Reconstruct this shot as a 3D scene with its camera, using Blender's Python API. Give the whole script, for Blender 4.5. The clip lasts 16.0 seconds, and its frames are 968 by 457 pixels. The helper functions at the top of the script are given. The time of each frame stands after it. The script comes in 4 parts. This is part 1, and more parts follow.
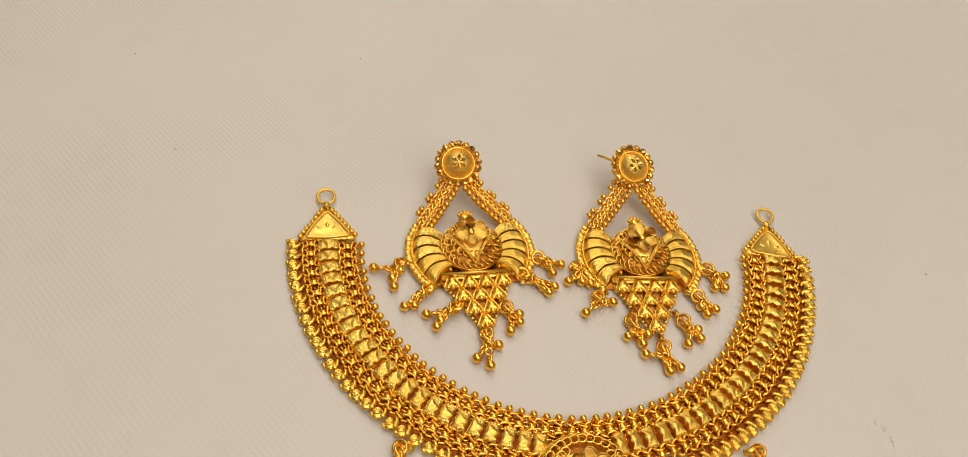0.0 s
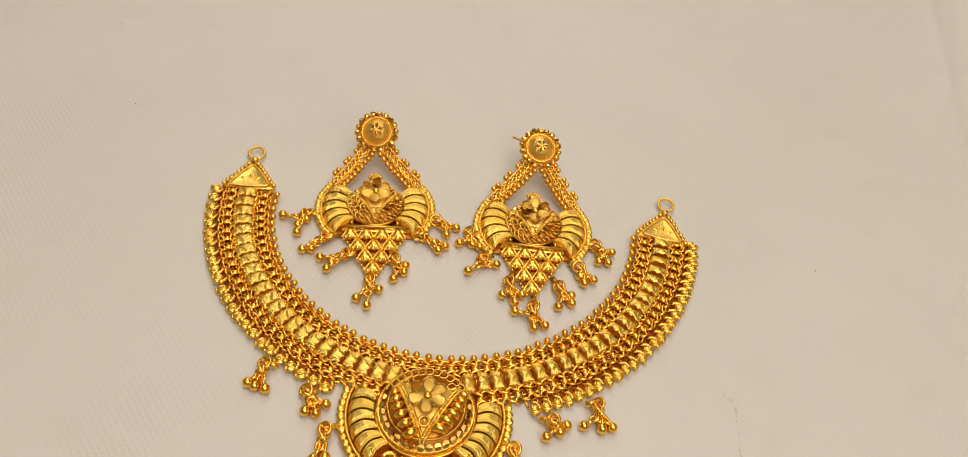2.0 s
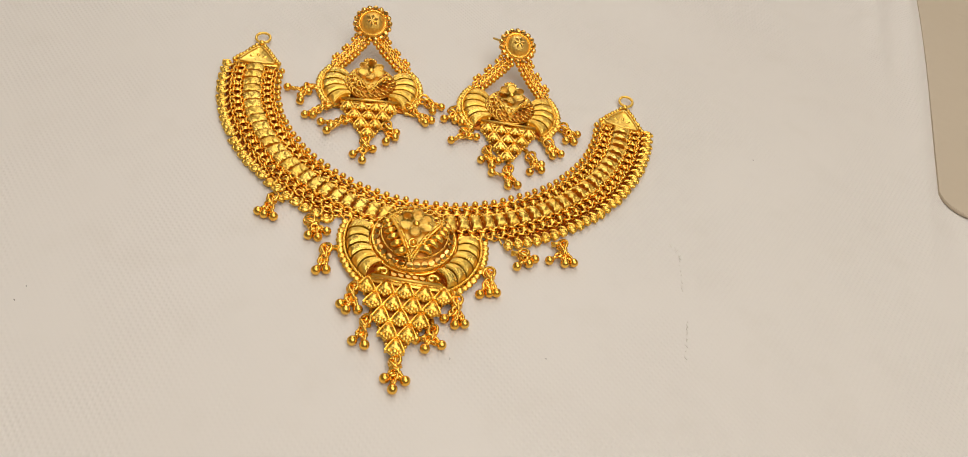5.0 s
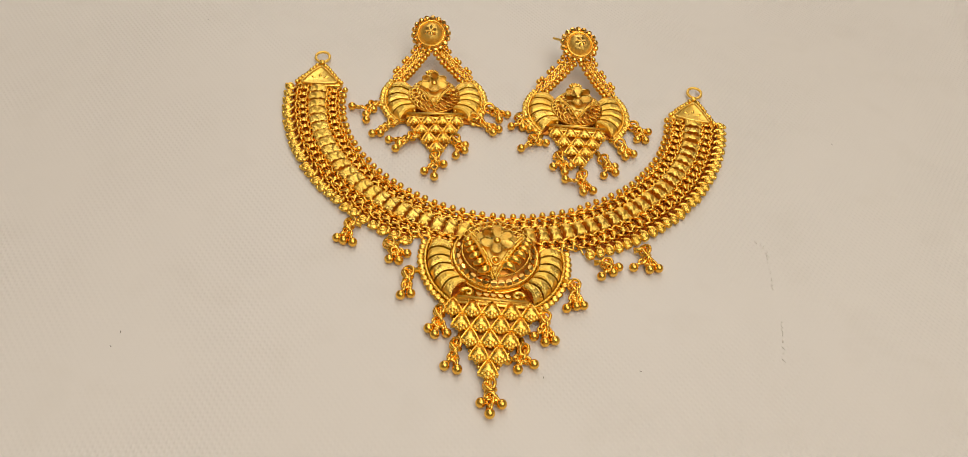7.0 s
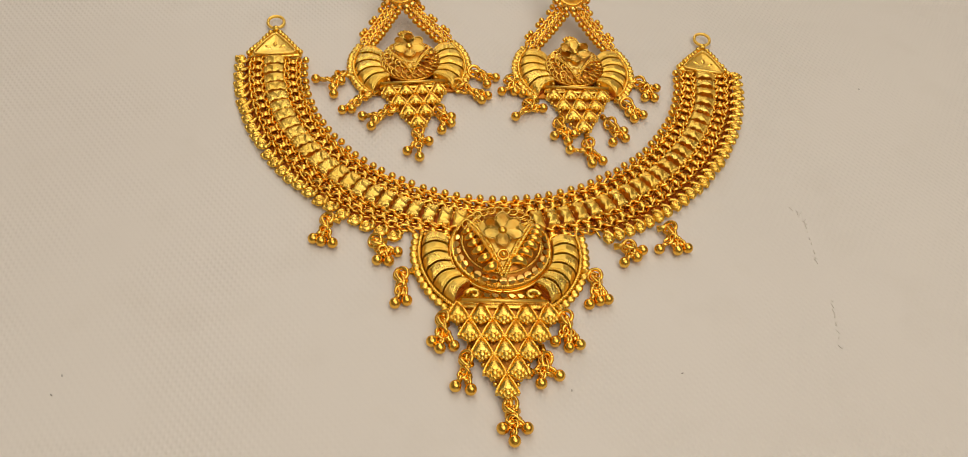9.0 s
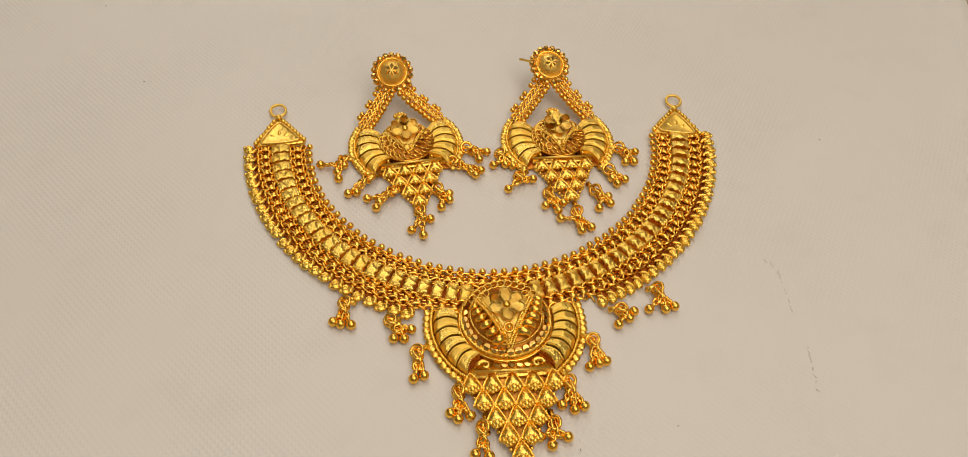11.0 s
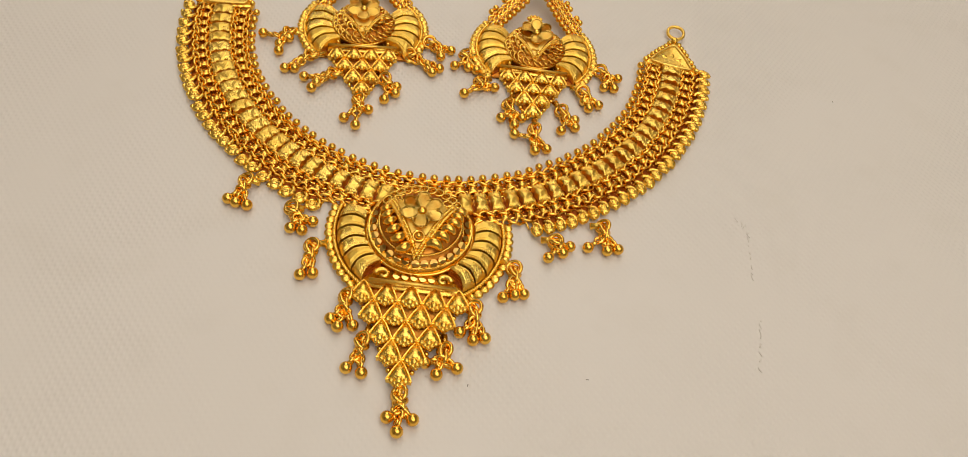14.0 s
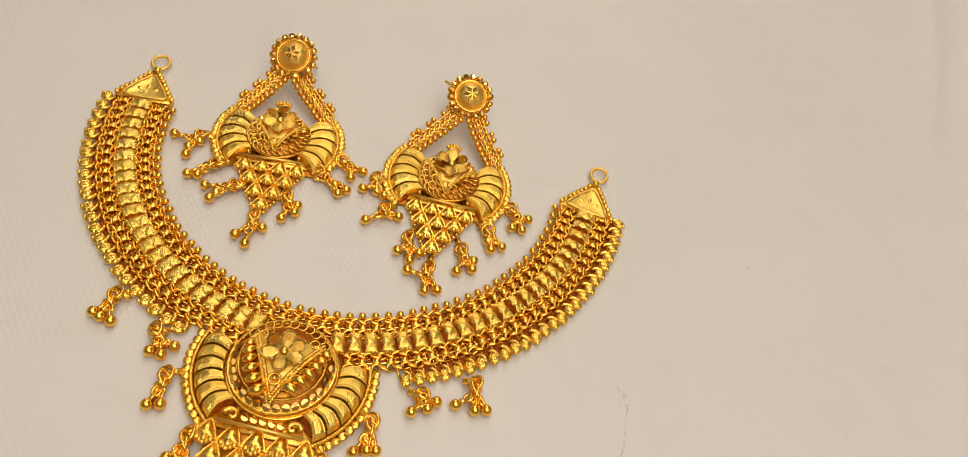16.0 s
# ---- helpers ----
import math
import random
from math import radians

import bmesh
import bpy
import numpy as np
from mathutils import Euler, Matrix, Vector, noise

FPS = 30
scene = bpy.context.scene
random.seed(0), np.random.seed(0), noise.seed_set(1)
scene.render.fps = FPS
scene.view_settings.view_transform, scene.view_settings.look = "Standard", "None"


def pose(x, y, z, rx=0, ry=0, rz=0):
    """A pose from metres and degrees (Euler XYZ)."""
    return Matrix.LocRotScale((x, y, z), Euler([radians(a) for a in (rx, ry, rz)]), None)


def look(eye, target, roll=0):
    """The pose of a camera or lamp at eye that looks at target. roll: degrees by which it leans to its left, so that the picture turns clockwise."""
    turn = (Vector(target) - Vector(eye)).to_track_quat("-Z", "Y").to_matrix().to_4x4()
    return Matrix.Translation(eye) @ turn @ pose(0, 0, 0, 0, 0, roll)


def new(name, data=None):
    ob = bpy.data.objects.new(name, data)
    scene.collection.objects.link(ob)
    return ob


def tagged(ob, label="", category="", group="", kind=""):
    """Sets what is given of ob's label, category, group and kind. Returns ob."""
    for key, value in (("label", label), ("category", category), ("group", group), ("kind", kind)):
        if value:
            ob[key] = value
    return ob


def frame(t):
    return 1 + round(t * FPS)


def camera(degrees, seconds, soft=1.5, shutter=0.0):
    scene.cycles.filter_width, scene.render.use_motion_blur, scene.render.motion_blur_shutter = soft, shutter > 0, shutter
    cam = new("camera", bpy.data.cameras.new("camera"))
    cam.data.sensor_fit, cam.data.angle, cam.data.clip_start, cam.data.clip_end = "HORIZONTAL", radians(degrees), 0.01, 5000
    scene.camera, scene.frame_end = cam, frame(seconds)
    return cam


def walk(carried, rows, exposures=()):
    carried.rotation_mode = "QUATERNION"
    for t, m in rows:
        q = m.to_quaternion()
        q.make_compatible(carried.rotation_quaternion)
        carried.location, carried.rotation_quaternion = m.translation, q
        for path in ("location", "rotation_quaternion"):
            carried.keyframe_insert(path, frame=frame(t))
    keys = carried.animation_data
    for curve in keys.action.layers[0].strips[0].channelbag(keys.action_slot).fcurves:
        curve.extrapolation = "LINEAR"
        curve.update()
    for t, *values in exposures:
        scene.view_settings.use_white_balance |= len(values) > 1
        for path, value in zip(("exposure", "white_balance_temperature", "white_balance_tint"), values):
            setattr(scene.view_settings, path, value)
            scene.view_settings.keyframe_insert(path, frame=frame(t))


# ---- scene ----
cam = camera(60.0, 16.0, soft=0.88)
# seconds, eye, target and roll; eye and target in centimetres
PATH = [
    (0, (-5.177, -17.435, 19.234), (-4.943, -16.135, 17.732), 9.8),
    (0.5, (-3.423, -17.101, 19.618), (-3.177, -15.786, 18.131), 10.0),
    (1, (-1.862, -18.365, 20.118), (-1.686, -17.021, 18.648), 8.4),
    (1.5, (0.022, -19.849, 19.877), (0.107, -18.47, 18.431), 7.4),
    (2, (0.367, -20.687, 19.692), (0.407, -19.308, 18.244), 8.2),
    (2.5, (1.355, -21.08, 19.628), (1.4, -19.705, 18.176), 9.0),
    (3, (1.574, -21.9, 19.018), (1.616, -20.514, 17.577), 9.7),
    (3.5, (1.826, -22.989, 18.834), (1.863, -21.587, 17.408), 10.3),
    (4, (1.735, -23.915, 18.506), (1.799, -22.523, 17.071), 11.3),
    (4.5, (1.492, -25.038, 18.797), (1.607, -23.631, 17.381), 12.8),
    (5, (0.25, -26.465, 18.963), (0.381, -25.065, 17.541), 13.0),
    (5.2, (-0.187, -26.947, 18.871), (-0.025, -25.542, 17.456), 13.5),
    (7.3, (-0.974, -24.878, 19.288), (-0.935, -23.545, 17.797), 5.5),
    (7.5, (-0.828, -24.422, 19.203), (-0.761, -23.106, 17.699), 5.8),
    (8, (-1.234, -23.718, 18.257), (-1.147, -22.402, 16.753), 6.6),
    (8.5, (-1.471, -22.941, 17.17), (-1.365, -21.682, 15.62), 6.7),
    (9, (-2.065, -22.312, 17.197), (-1.925, -21.044, 15.656), 6.1),
    (9.5, (-2.505, -21.884, 18.534), (-2.362, -20.619, 16.992), 2.6),
    (9.7, (-2.938, -21.908, 18.796), (-2.782, -20.639, 17.259), 2.8),
    (11.8, (-2.544, -22.818, 20.184), (-2.352, -21.519, 18.675), 4.0),
    (12, (-2.282, -23.285, 20.115), (-2.107, -21.968, 18.62), 4.7),
    (12.5, (-1.063, -23.647, 19.375), (-0.909, -22.342, 17.867), 6.4),
    (13, (-0.486, -23.522, 18.527), (-0.374, -22.217, 17.016), 7.9),
    (13.5, (-0.16, -22.525, 16.886), (-0.051, -21.279, 15.326), 9.3),
    (14, (0.397, -21.495, 16.825), (0.497, -20.277, 15.241), 10.9),
    (14.5, (1.344, -20.889, 17.839), (1.426, -19.625, 16.291), 11.9),
    (15, (1.898, -20.368, 18.207), (1.966, -19.091, 16.669), 13.0),
    (15.5, (2.558, -19.663, 18.533), (2.63, -18.357, 17.02), 14.5),
    (16, (3.133, -18.7, 18.51), (3.192, -17.41, 16.983), 16.1),
]
# seconds, stops, kelvin and tint
EXPOSURES = [(0.0, 0.0, 6500, 10), (2.5, 0.04, 6500, 10), (3.2, 0.05, 6700, 10), (4.0, 0.08, 6550, 10), (5.0, 0.14, 6150, 10), (6.2, 0.08, 6300, 10), (7.5, 0.0, 6450, 10), (8.0, -0.03, 6500, 10), (9.5, -0.1, 6550, 10), (12.5, -0.06, 6450, 10), (14.5, -0.03, 6500, 10), (16.0, 0.06, 6450, 10)]
walk(cam, [(t, look(Vector(eye) / 100, Vector(target) / 100, roll)) for t, eye, target, roll in PATH], EXPOSURES)

# ---- world and lamps ----
world = bpy.data.worlds.new("world")
scene.world = world
world.use_nodes = True
world.node_tree.nodes["Background"].inputs[0].default_value = (1.0, 0.86, 0.68, 1)
world.node_tree.nodes["Background"].inputs[1].default_value = 0.05


def area_lamp(name, eye, target, size, watts, colour):
    data = bpy.data.lights.new(name, "AREA")
    data.shape, data.size, data.energy, data.color = "DISK", size, watts, colour
    ob = new(name, data)
    ob.matrix_basis = look(eye, target)
    return ob


WARM = (1.0, 0.93, 0.84)
# soft overhead source, no fixture; disc oversized to brighten the gold's reflections
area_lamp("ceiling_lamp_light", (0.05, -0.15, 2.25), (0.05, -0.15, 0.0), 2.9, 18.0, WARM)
# second unseen source, added to the north for flat gold faces to reflect
area_lamp("ceiling_lamp_light", (-0.1, 1.35, 1.75), (0.0, -0.05, 0.0), 1.0, 6.0, WARM)
# fill added low in the north to brighten petals and cell tops; no window
area_lamp("window_light", (-0.1, 1.93, 0.85), (0.0, 0.0, 0.1), 1.5, 6.5, WARM)
# close fill added to make the cloth brighter at the near right
area_lamp("desk_lamp_light", (0.33, -0.50, 0.85), (0.08, -0.15, 0.0), 0.9, 3.3, WARM)
# small unseen sources added to put sparkle on the facets
for x, y, w in ((-0.55, 0.75, 1.1), (0.6, 0.55, 1.1), (0.15, -0.2, 0.8)):
    area_lamp("spot_lamp_light", (x, y, 2.2), (0.0, -0.05, 0.0), 0.14, w, WARM)


# ---- materials ----
def nodes_of(name):
    mat = bpy.data.materials.new(name)
    mat.use_nodes = True
    tree = mat.node_tree
    return mat, tree, tree.nodes["Principled BSDF"]


def node(tree, kind, **values):
    n = tree.nodes.new(kind)
    for key, value in values.items():
        n.inputs[key.replace("_", " ")].default_value = value
    return n


def mixed(tree, fac, a, b):
    n = tree.nodes.new("ShaderNodeMix")
    n.data_type = "RGBA"
    for k, v in ((0, fac), (6, a), (7, b)):
        if isinstance(v, (tuple, float, int)):
            n.inputs[k].default_value = v
        else:
            tree.links.new(v, n.inputs[k])
    return n.outputs[2]


def place_coords(tree, scale=(1, 1, 1), turn=0.0):
    t = tree.nodes.new("ShaderNodeTexCoord")
    m = tree.nodes.new("ShaderNodeMapping")
    m.inputs["Scale"].default_value = scale
    m.inputs["Rotation"].default_value = (0, 0, radians(turn))
    tree.links.new(t.outputs["Object"], m.inputs[0])
    return m.outputs[0]


def gold(name, base, deep, rough, grain=0.0, hatch=0.0):
    """22 carat gold: grain is the fine relief of the casting, hatch the engraved cross lines."""
    mat, tree, bsdf = nodes_of(name)
    link = tree.links.new
    bsdf.inputs["Metallic"].default_value = 1.0
    co = place_coords(tree)
    big = node(tree, "ShaderNodeTexNoise", Scale=420.0, Detail=3.0)
    link(co, big.inputs["Vector"])
    info = tree.nodes.new("ShaderNodeObjectInfo")
    add = tree.nodes.new("ShaderNodeMath")
    add.operation = "MULTIPLY_ADD"
    link(info.outputs["Random"], add.inputs[0])
    add.inputs[1].default_value = 0.35
    link(big.outputs[0], add.inputs[2])
    shift = node(tree, "ShaderNodeMapRange", From_Min=0.35, From_Max=1.0)
    link(add.outputs[0], shift.inputs[0])
    link(mixed(tree, shift.outputs[0], (*base, 1), (*deep, 1)), bsdf.inputs["Base Color"])
    rr = node(tree, "ShaderNodeMapRange", From_Min=0.3, From_Max=0.9, To_Min=rough * 0.75, To_Max=rough * 1.5)
    link(add.outputs[0], rr.inputs[0])
    link(rr.outputs[0], bsdf.inputs["Roughness"])
    last = None
    if grain:
        fine = node(tree, "ShaderNodeTexNoise", Scale=1500.0, Detail=4.0)
        link(co, fine.inputs["Vector"])
        bump = node(tree, "ShaderNodeBump", Strength=grain, Distance=0.0003)
        link(fine.outputs[0], bump.inputs["Height"])
        last = bump
    if hatch:
        for turn in (38, -38):
            wave = node(tree, "ShaderNodeTexWave", Scale=760.0, Distortion=0.5)
            link(place_coords(tree, turn=turn), wave.inputs["Vector"])
            bump = node(tree, "ShaderNodeBump", Strength=hatch, Distance=0.0002)
            link(wave.outputs[1], bump.inputs["Height"])
            if last:
                link(last.outputs[0], bump.inputs["Normal"])
            last = bump
    if last:
        link(last.outputs[0], bsdf.inputs["Normal"])
    return mat


POLISHED = gold("polished_gold", (1.0, 0.635, 0.12), (0.98, 0.52, 0.065), 0.12, grain=0.10)
CAST = gold("cast_gold", (1.0, 0.69, 0.14), (0.98, 0.58, 0.08), 0.20, grain=0.55)
ENGRAVED = gold("engraved_gold", (1.0, 0.71, 0.16), (0.98, 0.61, 0.09), 0.26, grain=0.32, hatch=0.17)
SATIN = gold("satin_gold", (1.0, 0.71, 0.17), (0.98, 0.62, 0.11), 0.32, grain=0.5)
BRUSHED = gold("brushed_gold", (0.97, 0.67, 0.17), (0.92, 0.56, 0.10), 0.36, grain=0.8)
# darker, redder gold: recess shade and gold bounce put into the colour
WARM = gold("recess_shade_gold", (0.76, 0.33, 0.05), (0.60, 0.22, 0.03), 0.34, grain=0.7)
# rough back gold, darkened to paint in the shade of slots and gaps
SHADED_BACK = gold("shaded_back_gold", (0.50, 0.15, 0.03), (0.38, 0.10, 0.015), 0.5, grain=0.5)
CUT = gold("diamond_cut_gold", (0.92, 0.58, 0.15), (0.86, 0.49, 0.11), 0.07)


def cloth_material():
    mat, tree, bsdf = nodes_of("cream_woven_cloth")
    link = tree.links.new
    bsdf.inputs["Roughness"].default_value = 0.5
    bsdf.inputs["Sheen Weight"].default_value = 0.15
    co = place_coords(tree)
    wide = node(tree, "ShaderNodeTexNoise", Scale=6.0, Detail=4.0)
    mid = node(tree, "ShaderNodeTexNoise", Scale=60.0, Detail=5.0)
    for n in (wide, mid):
        link(co, n.inputs["Vector"])
    c1 = mixed(tree, wide.outputs[0], (0.70, 0.645, 0.575, 1), (0.77, 0.725, 0.665, 1))
    ramp = node(tree, "ShaderNodeMapRange", From_Min=0.55, From_Max=0.85, To_Max=0.22)
    link(mid.outputs[0], ramp.inputs[0])
    link(mixed(tree, ramp.outputs[0], c1, (0.60, 0.54, 0.45, 1)), bsdf.inputs["Base Color"])
    # two sets of diagonal ribs, worn flat in patches
    total = None
    for turn, scale in ((32, 215.0), (-41, 215.0)):
        wave = node(tree, "ShaderNodeTexWave", Scale=scale, Distortion=0.5, Detail=1.0)
        wave.inputs["Detail Scale"].default_value = 0.4
        link(place_coords(tree, turn=turn), wave.inputs["Vector"])
        if total is None:
            total = wave.outputs[1]
        else:
            m = tree.nodes.new("ShaderNodeMath")
            m.operation = "MULTIPLY"
            link(total, m.inputs[0])
            link(wave.outputs[1], m.inputs[1])
            total = m.outputs[0]
    worn = node(tree, "ShaderNodeTexNoise", Scale=17.0, Detail=3.0)
    link(co, worn.inputs["Vector"])
    mask = node(tree, "ShaderNodeMapRange", From_Min=0.40, From_Max=0.66, To_Min=0.10)
    link(worn.outputs[0], mask.inputs[0])
    m = tree.nodes.new("ShaderNodeMath")
    m.operation = "MULTIPLY"
    link(total, m.inputs[0])
    link(mask.outputs[0], m.inputs[1])
    bump = node(tree, "ShaderNodeBump", Strength=0.34, Distance=0.0005)
    link(m.outputs[0], bump.inputs["Height"])
    soft = node(tree, "ShaderNodeBump", Strength=0.25, Distance=0.004)
    link(wide.outputs[0], soft.inputs["Height"])
    link(soft.outputs[0], bump.inputs["Normal"])
    link(bump.outputs[0], bsdf.inputs["Normal"])
    return mat


def plain(name, a, b, rough, scale, strength=0.2):
    mat, tree, bsdf = nodes_of(name)
    link = tree.links.new
    co = place_coords(tree)
    n = node(tree, "ShaderNodeTexNoise", Scale=scale, Detail=6.0)
    fine = node(tree, "ShaderNodeTexNoise", Scale=scale * 14, Detail=4.0)
    link(co, n.inputs["Vector"])
    link(co, fine.inputs["Vector"])
    link(mixed(tree, n.outputs[0], (*a, 1), (*b, 1)), bsdf.inputs["Base Color"])
    bsdf.inputs["Roughness"].default_value = rough
    bump = node(tree, "ShaderNodeBump", Strength=strength, Distance=0.001)
    link(fine.outputs[0], bump.inputs["Height"])
    link(bump.outputs[0], bsdf.inputs["Normal"])
    return mat


CLOTH = cloth_material()
BOARD = plain("beige_card", (0.52, 0.43, 0.31), (0.57, 0.48, 0.36), 0.6, 12.0)
LINT = plain("dark_lint", (0.12, 0.09, 0.07), (0.2, 0.16, 0.12), 0.9, 400.0)
WALL = plain("cream_wall_paint", (0.70, 0.65, 0.57), (0.75, 0.70, 0.62), 0.7, 3.0)
CEIL = plain("white_ceiling_paint", (0.76, 0.72, 0.65), (0.80, 0.76, 0.70), 0.8, 4.0)
FLOOR = plain("brown_floor_tile", (0.16, 0.11, 0.07), (0.24, 0.17, 0.11), 0.4, 5.0)
WOOD = plain("brown_table_wood", (0.20, 0.11, 0.06), (0.30, 0.17, 0.09), 0.4, 9.0)
LAMP_WHITE = plain("lamp_housing", (0.78, 0.76, 0.72), (0.8, 0.78, 0.74), 0.4, 8.0)


# ---- mesh helpers: all small shapes are in millimetres ----
def mm(x, y, z=0.0, rx=0, ry=0, rz=0):
    return pose(x / 1000, y / 1000, z / 1000, rx, ry, rz)


def mesh(name, bm, material, smooth=True, unit=0.001):
    bmesh.ops.recalc_face_normals(bm, faces=bm.faces)
    data = bpy.data.meshes.new(name)
    bm.to_mesh(data)
    bm.free()
    data.transform(Matrix.Scale(unit, 4))
    data.materials.append(material)
    if smooth:
        data.shade_smooth()
    return data


def part(name, data, parent, m=None, label=""):
    ob = new(name, data)
    ob.parent = parent
    if m is not None:
        ob.matrix_basis = m
    return tagged(ob, label) if label else ob


def ball(r, u=14, v=10, flat=1.0):
    bm = bmesh.new()
    bmesh.ops.create_uvsphere(bm, u_segments=u, v_segments=v, radius=r)
    bmesh.ops.scale(bm, vec=(1, 1, flat), verts=bm.verts)
    return bm


def sweep(bm, points, radius, sides=7, closed=False, flat=1.0, caps=True):
    """A tube along points; radius is a number or a function of the way along it, from 0 to 1."""
    pts = [Vector(p) for p in points]
    n = len(pts)
    rings = []
    side = None
    for i, p in enumerate(pts):
        a = pts[i - 1] if closed or i else pts[0]
        b = pts[(i + 1) % n] if closed or i < n - 1 else pts[-1]
        d = (b - a).normalized()
        if side is None:
            side = d.cross(Vector((0, 0, 1)))
            if side.length < 1e-3:
                side = Vector((1, 0, 0))
        side = (side - d * side.dot(d)).normalized()
        up = d.cross(side)
        r = radius(i / max(1, n - 1)) if callable(radius) else radius
        rings.append([bm.verts.new(p + (side * math.cos(2 * math.pi * k / sides) + up * math.sin(2 * math.pi * k / sides) * flat) * r) for k in range(sides)])
    for i in range(n if closed else n - 1):
        for k in range(sides):
            bm.faces.new((rings[i][k], rings[i][(k + 1) % sides], rings[(i + 1) % n][(k + 1) % sides], rings[(i + 1) % n][k]))
    if caps and not closed:
        bm.faces.new(rings[0][::-1])
        bm.faces.new(rings[-1])
    return bm


def ring(R, r, stretch=0.0, n=18, sides=7, gap=0.0):
    """A wire ring in the xy plane, stretched along x by that length."""
    pts = []
    for i in range(n):
        a = 2 * math.pi * i / n
        pts.append((R * math.cos(a) + math.copysign(stretch / 2, math.cos(a)), R * math.sin(a), gap * math.sin(a / 2)))
    return sweep(bmesh.new(), pts, r, sides, closed=True)


def rope(points, r, pitch, closed=False):
    """Two wires twisted round one another along points."""
    pts = [Vector(p) for p in points]
    if closed:
        pts.append(pts[0])
    lengths = [0.0]
    for a, b in zip(pts, pts[1:]):
        lengths.append(lengths[-1] + (b - a).length)
    count = max(8, int(lengths[-1] / pitch * 6))
    bm = bmesh.new()
    for phase in (0, math.pi):
        out = []
        j = 0
        for i in range(count + 1):
            s = lengths[-1] * i / count
            while j < len(pts) - 2 and lengths[j + 1] < s:
                j += 1
            f = (s - lengths[j]) / max(1e-9, lengths[j + 1] - lengths[j])
            p = pts[j].lerp(pts[j + 1], f)
            d = (pts[j + 1] - pts[j]).normalized()
            side = d.cross(Vector((0, 0, 1))).normalized()
            a = 2 * math.pi * s / pitch + phase
            out.append(p + (side * math.cos(a) + d.cross(side) * math.sin(a)) * r * 0.55)
        sweep(bm, out, r * 0.62, 5)
    return bm


def arc(r, a0, a1, n, z=0.0, cx=0.0, cy=0.0):
    return [(cx + r * math.cos(radians(a0 + (a1 - a0) * i / n)), cy + r * math.sin(radians(a0 + (a1 - a0) * i / n)), z) for i in range(n + 1)]


def plate(outline, z0, z1, inset=0.25):
    """A flat plate with a chamfered upper edge."""
    bm = bmesh.new()
    n = len(outline)
    cx, cy = sum(p[0] for p in outline) / n, sum(p[1] for p in outline) / n
    rows = []
    for z, f in ((z0, 0.0), (z1 - inset, 0.0), (z1, inset)):
        row = []
        for x, y in outline:
            d = math.hypot(x - cx, y - cy) or 1
            k = max(0.0, 1 - f / d)
            row.append(bm.verts.new((cx + (x - cx) * k, cy + (y - cy) * k, z)))
        rows.append(row)
    for a, b in zip(rows, rows[1:]):
        for i in range(n):
            bm.faces.new((a[i], a[(i + 1) % n], b[(i + 1) % n], b[i]))
    bm.faces.new(rows[0][::-1])
    bm.faces.new(rows[-1])
    return bm


def field(nu, nv, where, skirt=None):
    """A sheet from a function of u and v, both from -1 to 1; skirt is the height its border drops to."""
    bm = bmesh.new()
    grid = [[bm.verts.new(where(-1 + 2 * i / nu, -1 + 2 * j / nv)) for j in range(nv + 1)] for i in range(nu + 1)]
    for i in range(nu):
        for j in range(nv):
            bm.faces.new((grid[i][j], grid[i + 1][j], grid[i + 1][j + 1], grid[i][j + 1]))
    if skirt is not None:
        border = [grid[i][0] for i in range(nu + 1)] + [grid[nu][j] for j in range(1, nv + 1)] + [grid[i][nv] for i in range(nu - 1, -1, -1)] + [grid[0][j] for j in range(nv - 1, 0, -1)]
        low = [bm.verts.new((v.co.x, v.co.y, skirt)) for v in border]
        for k in range(len(border)):
            k2 = (k + 1) % len(border)
            bm.faces.new((border[k], border[k2], low[k2], low[k]))
    return bm


def box(x0, x1, y0, y1, z0, z1, bevel=0.0):
    bm = bmesh.new()
    bmesh.ops.create_cube(bm, size=1.0, matrix=Matrix.Translation(((x0 + x1) / 2, (y0 + y1) / 2, (z0 + z1) / 2)) @ Matrix.Diagonal((x1 - x0, y1 - y0, z1 - z0, 1)))
    if bevel:
        bmesh.ops.bevel(bm, geom=bm.edges[:], offset=bevel, segments=2, affect="EDGES", profile=0.5)
    return bm


# ---- unseen plain room, added to close the place and bounce light onto gold ----
def structure(name, bm, material, label, category):
    ob = new(name, mesh(name, bm, material, smooth=False, unit=1.0))
    return tagged(ob, label, category, kind="structure")


structure("floor", box(-2.2, 2.2, -2.4, 2.0, -0.83, -0.78), FLOOR, "added plain brown floor under the table, out of view", "floor")
structure("ceiling", box(-2.2, 2.2, -2.4, 2.0, 2.4, 2.45), CEIL, "added plain white painted ceiling, out of view", "ceiling")
structure("wall_north", box(-2.2, 2.2, 2.0, 2.1, -0.83, 2.45), WALL, "added plain cream painted wall, out of view", "wall")
structure("wall_south", box(-2.2, 2.2, -2.5, -2.4, -0.83, 2.45), WALL, "added plain cream painted wall, out of view", "wall")
structure("wall_east", box(2.2, 2.3, -2.5, 2.1, -0.83, 2.45), WALL, "added plain cream painted wall, out of view", "wall")
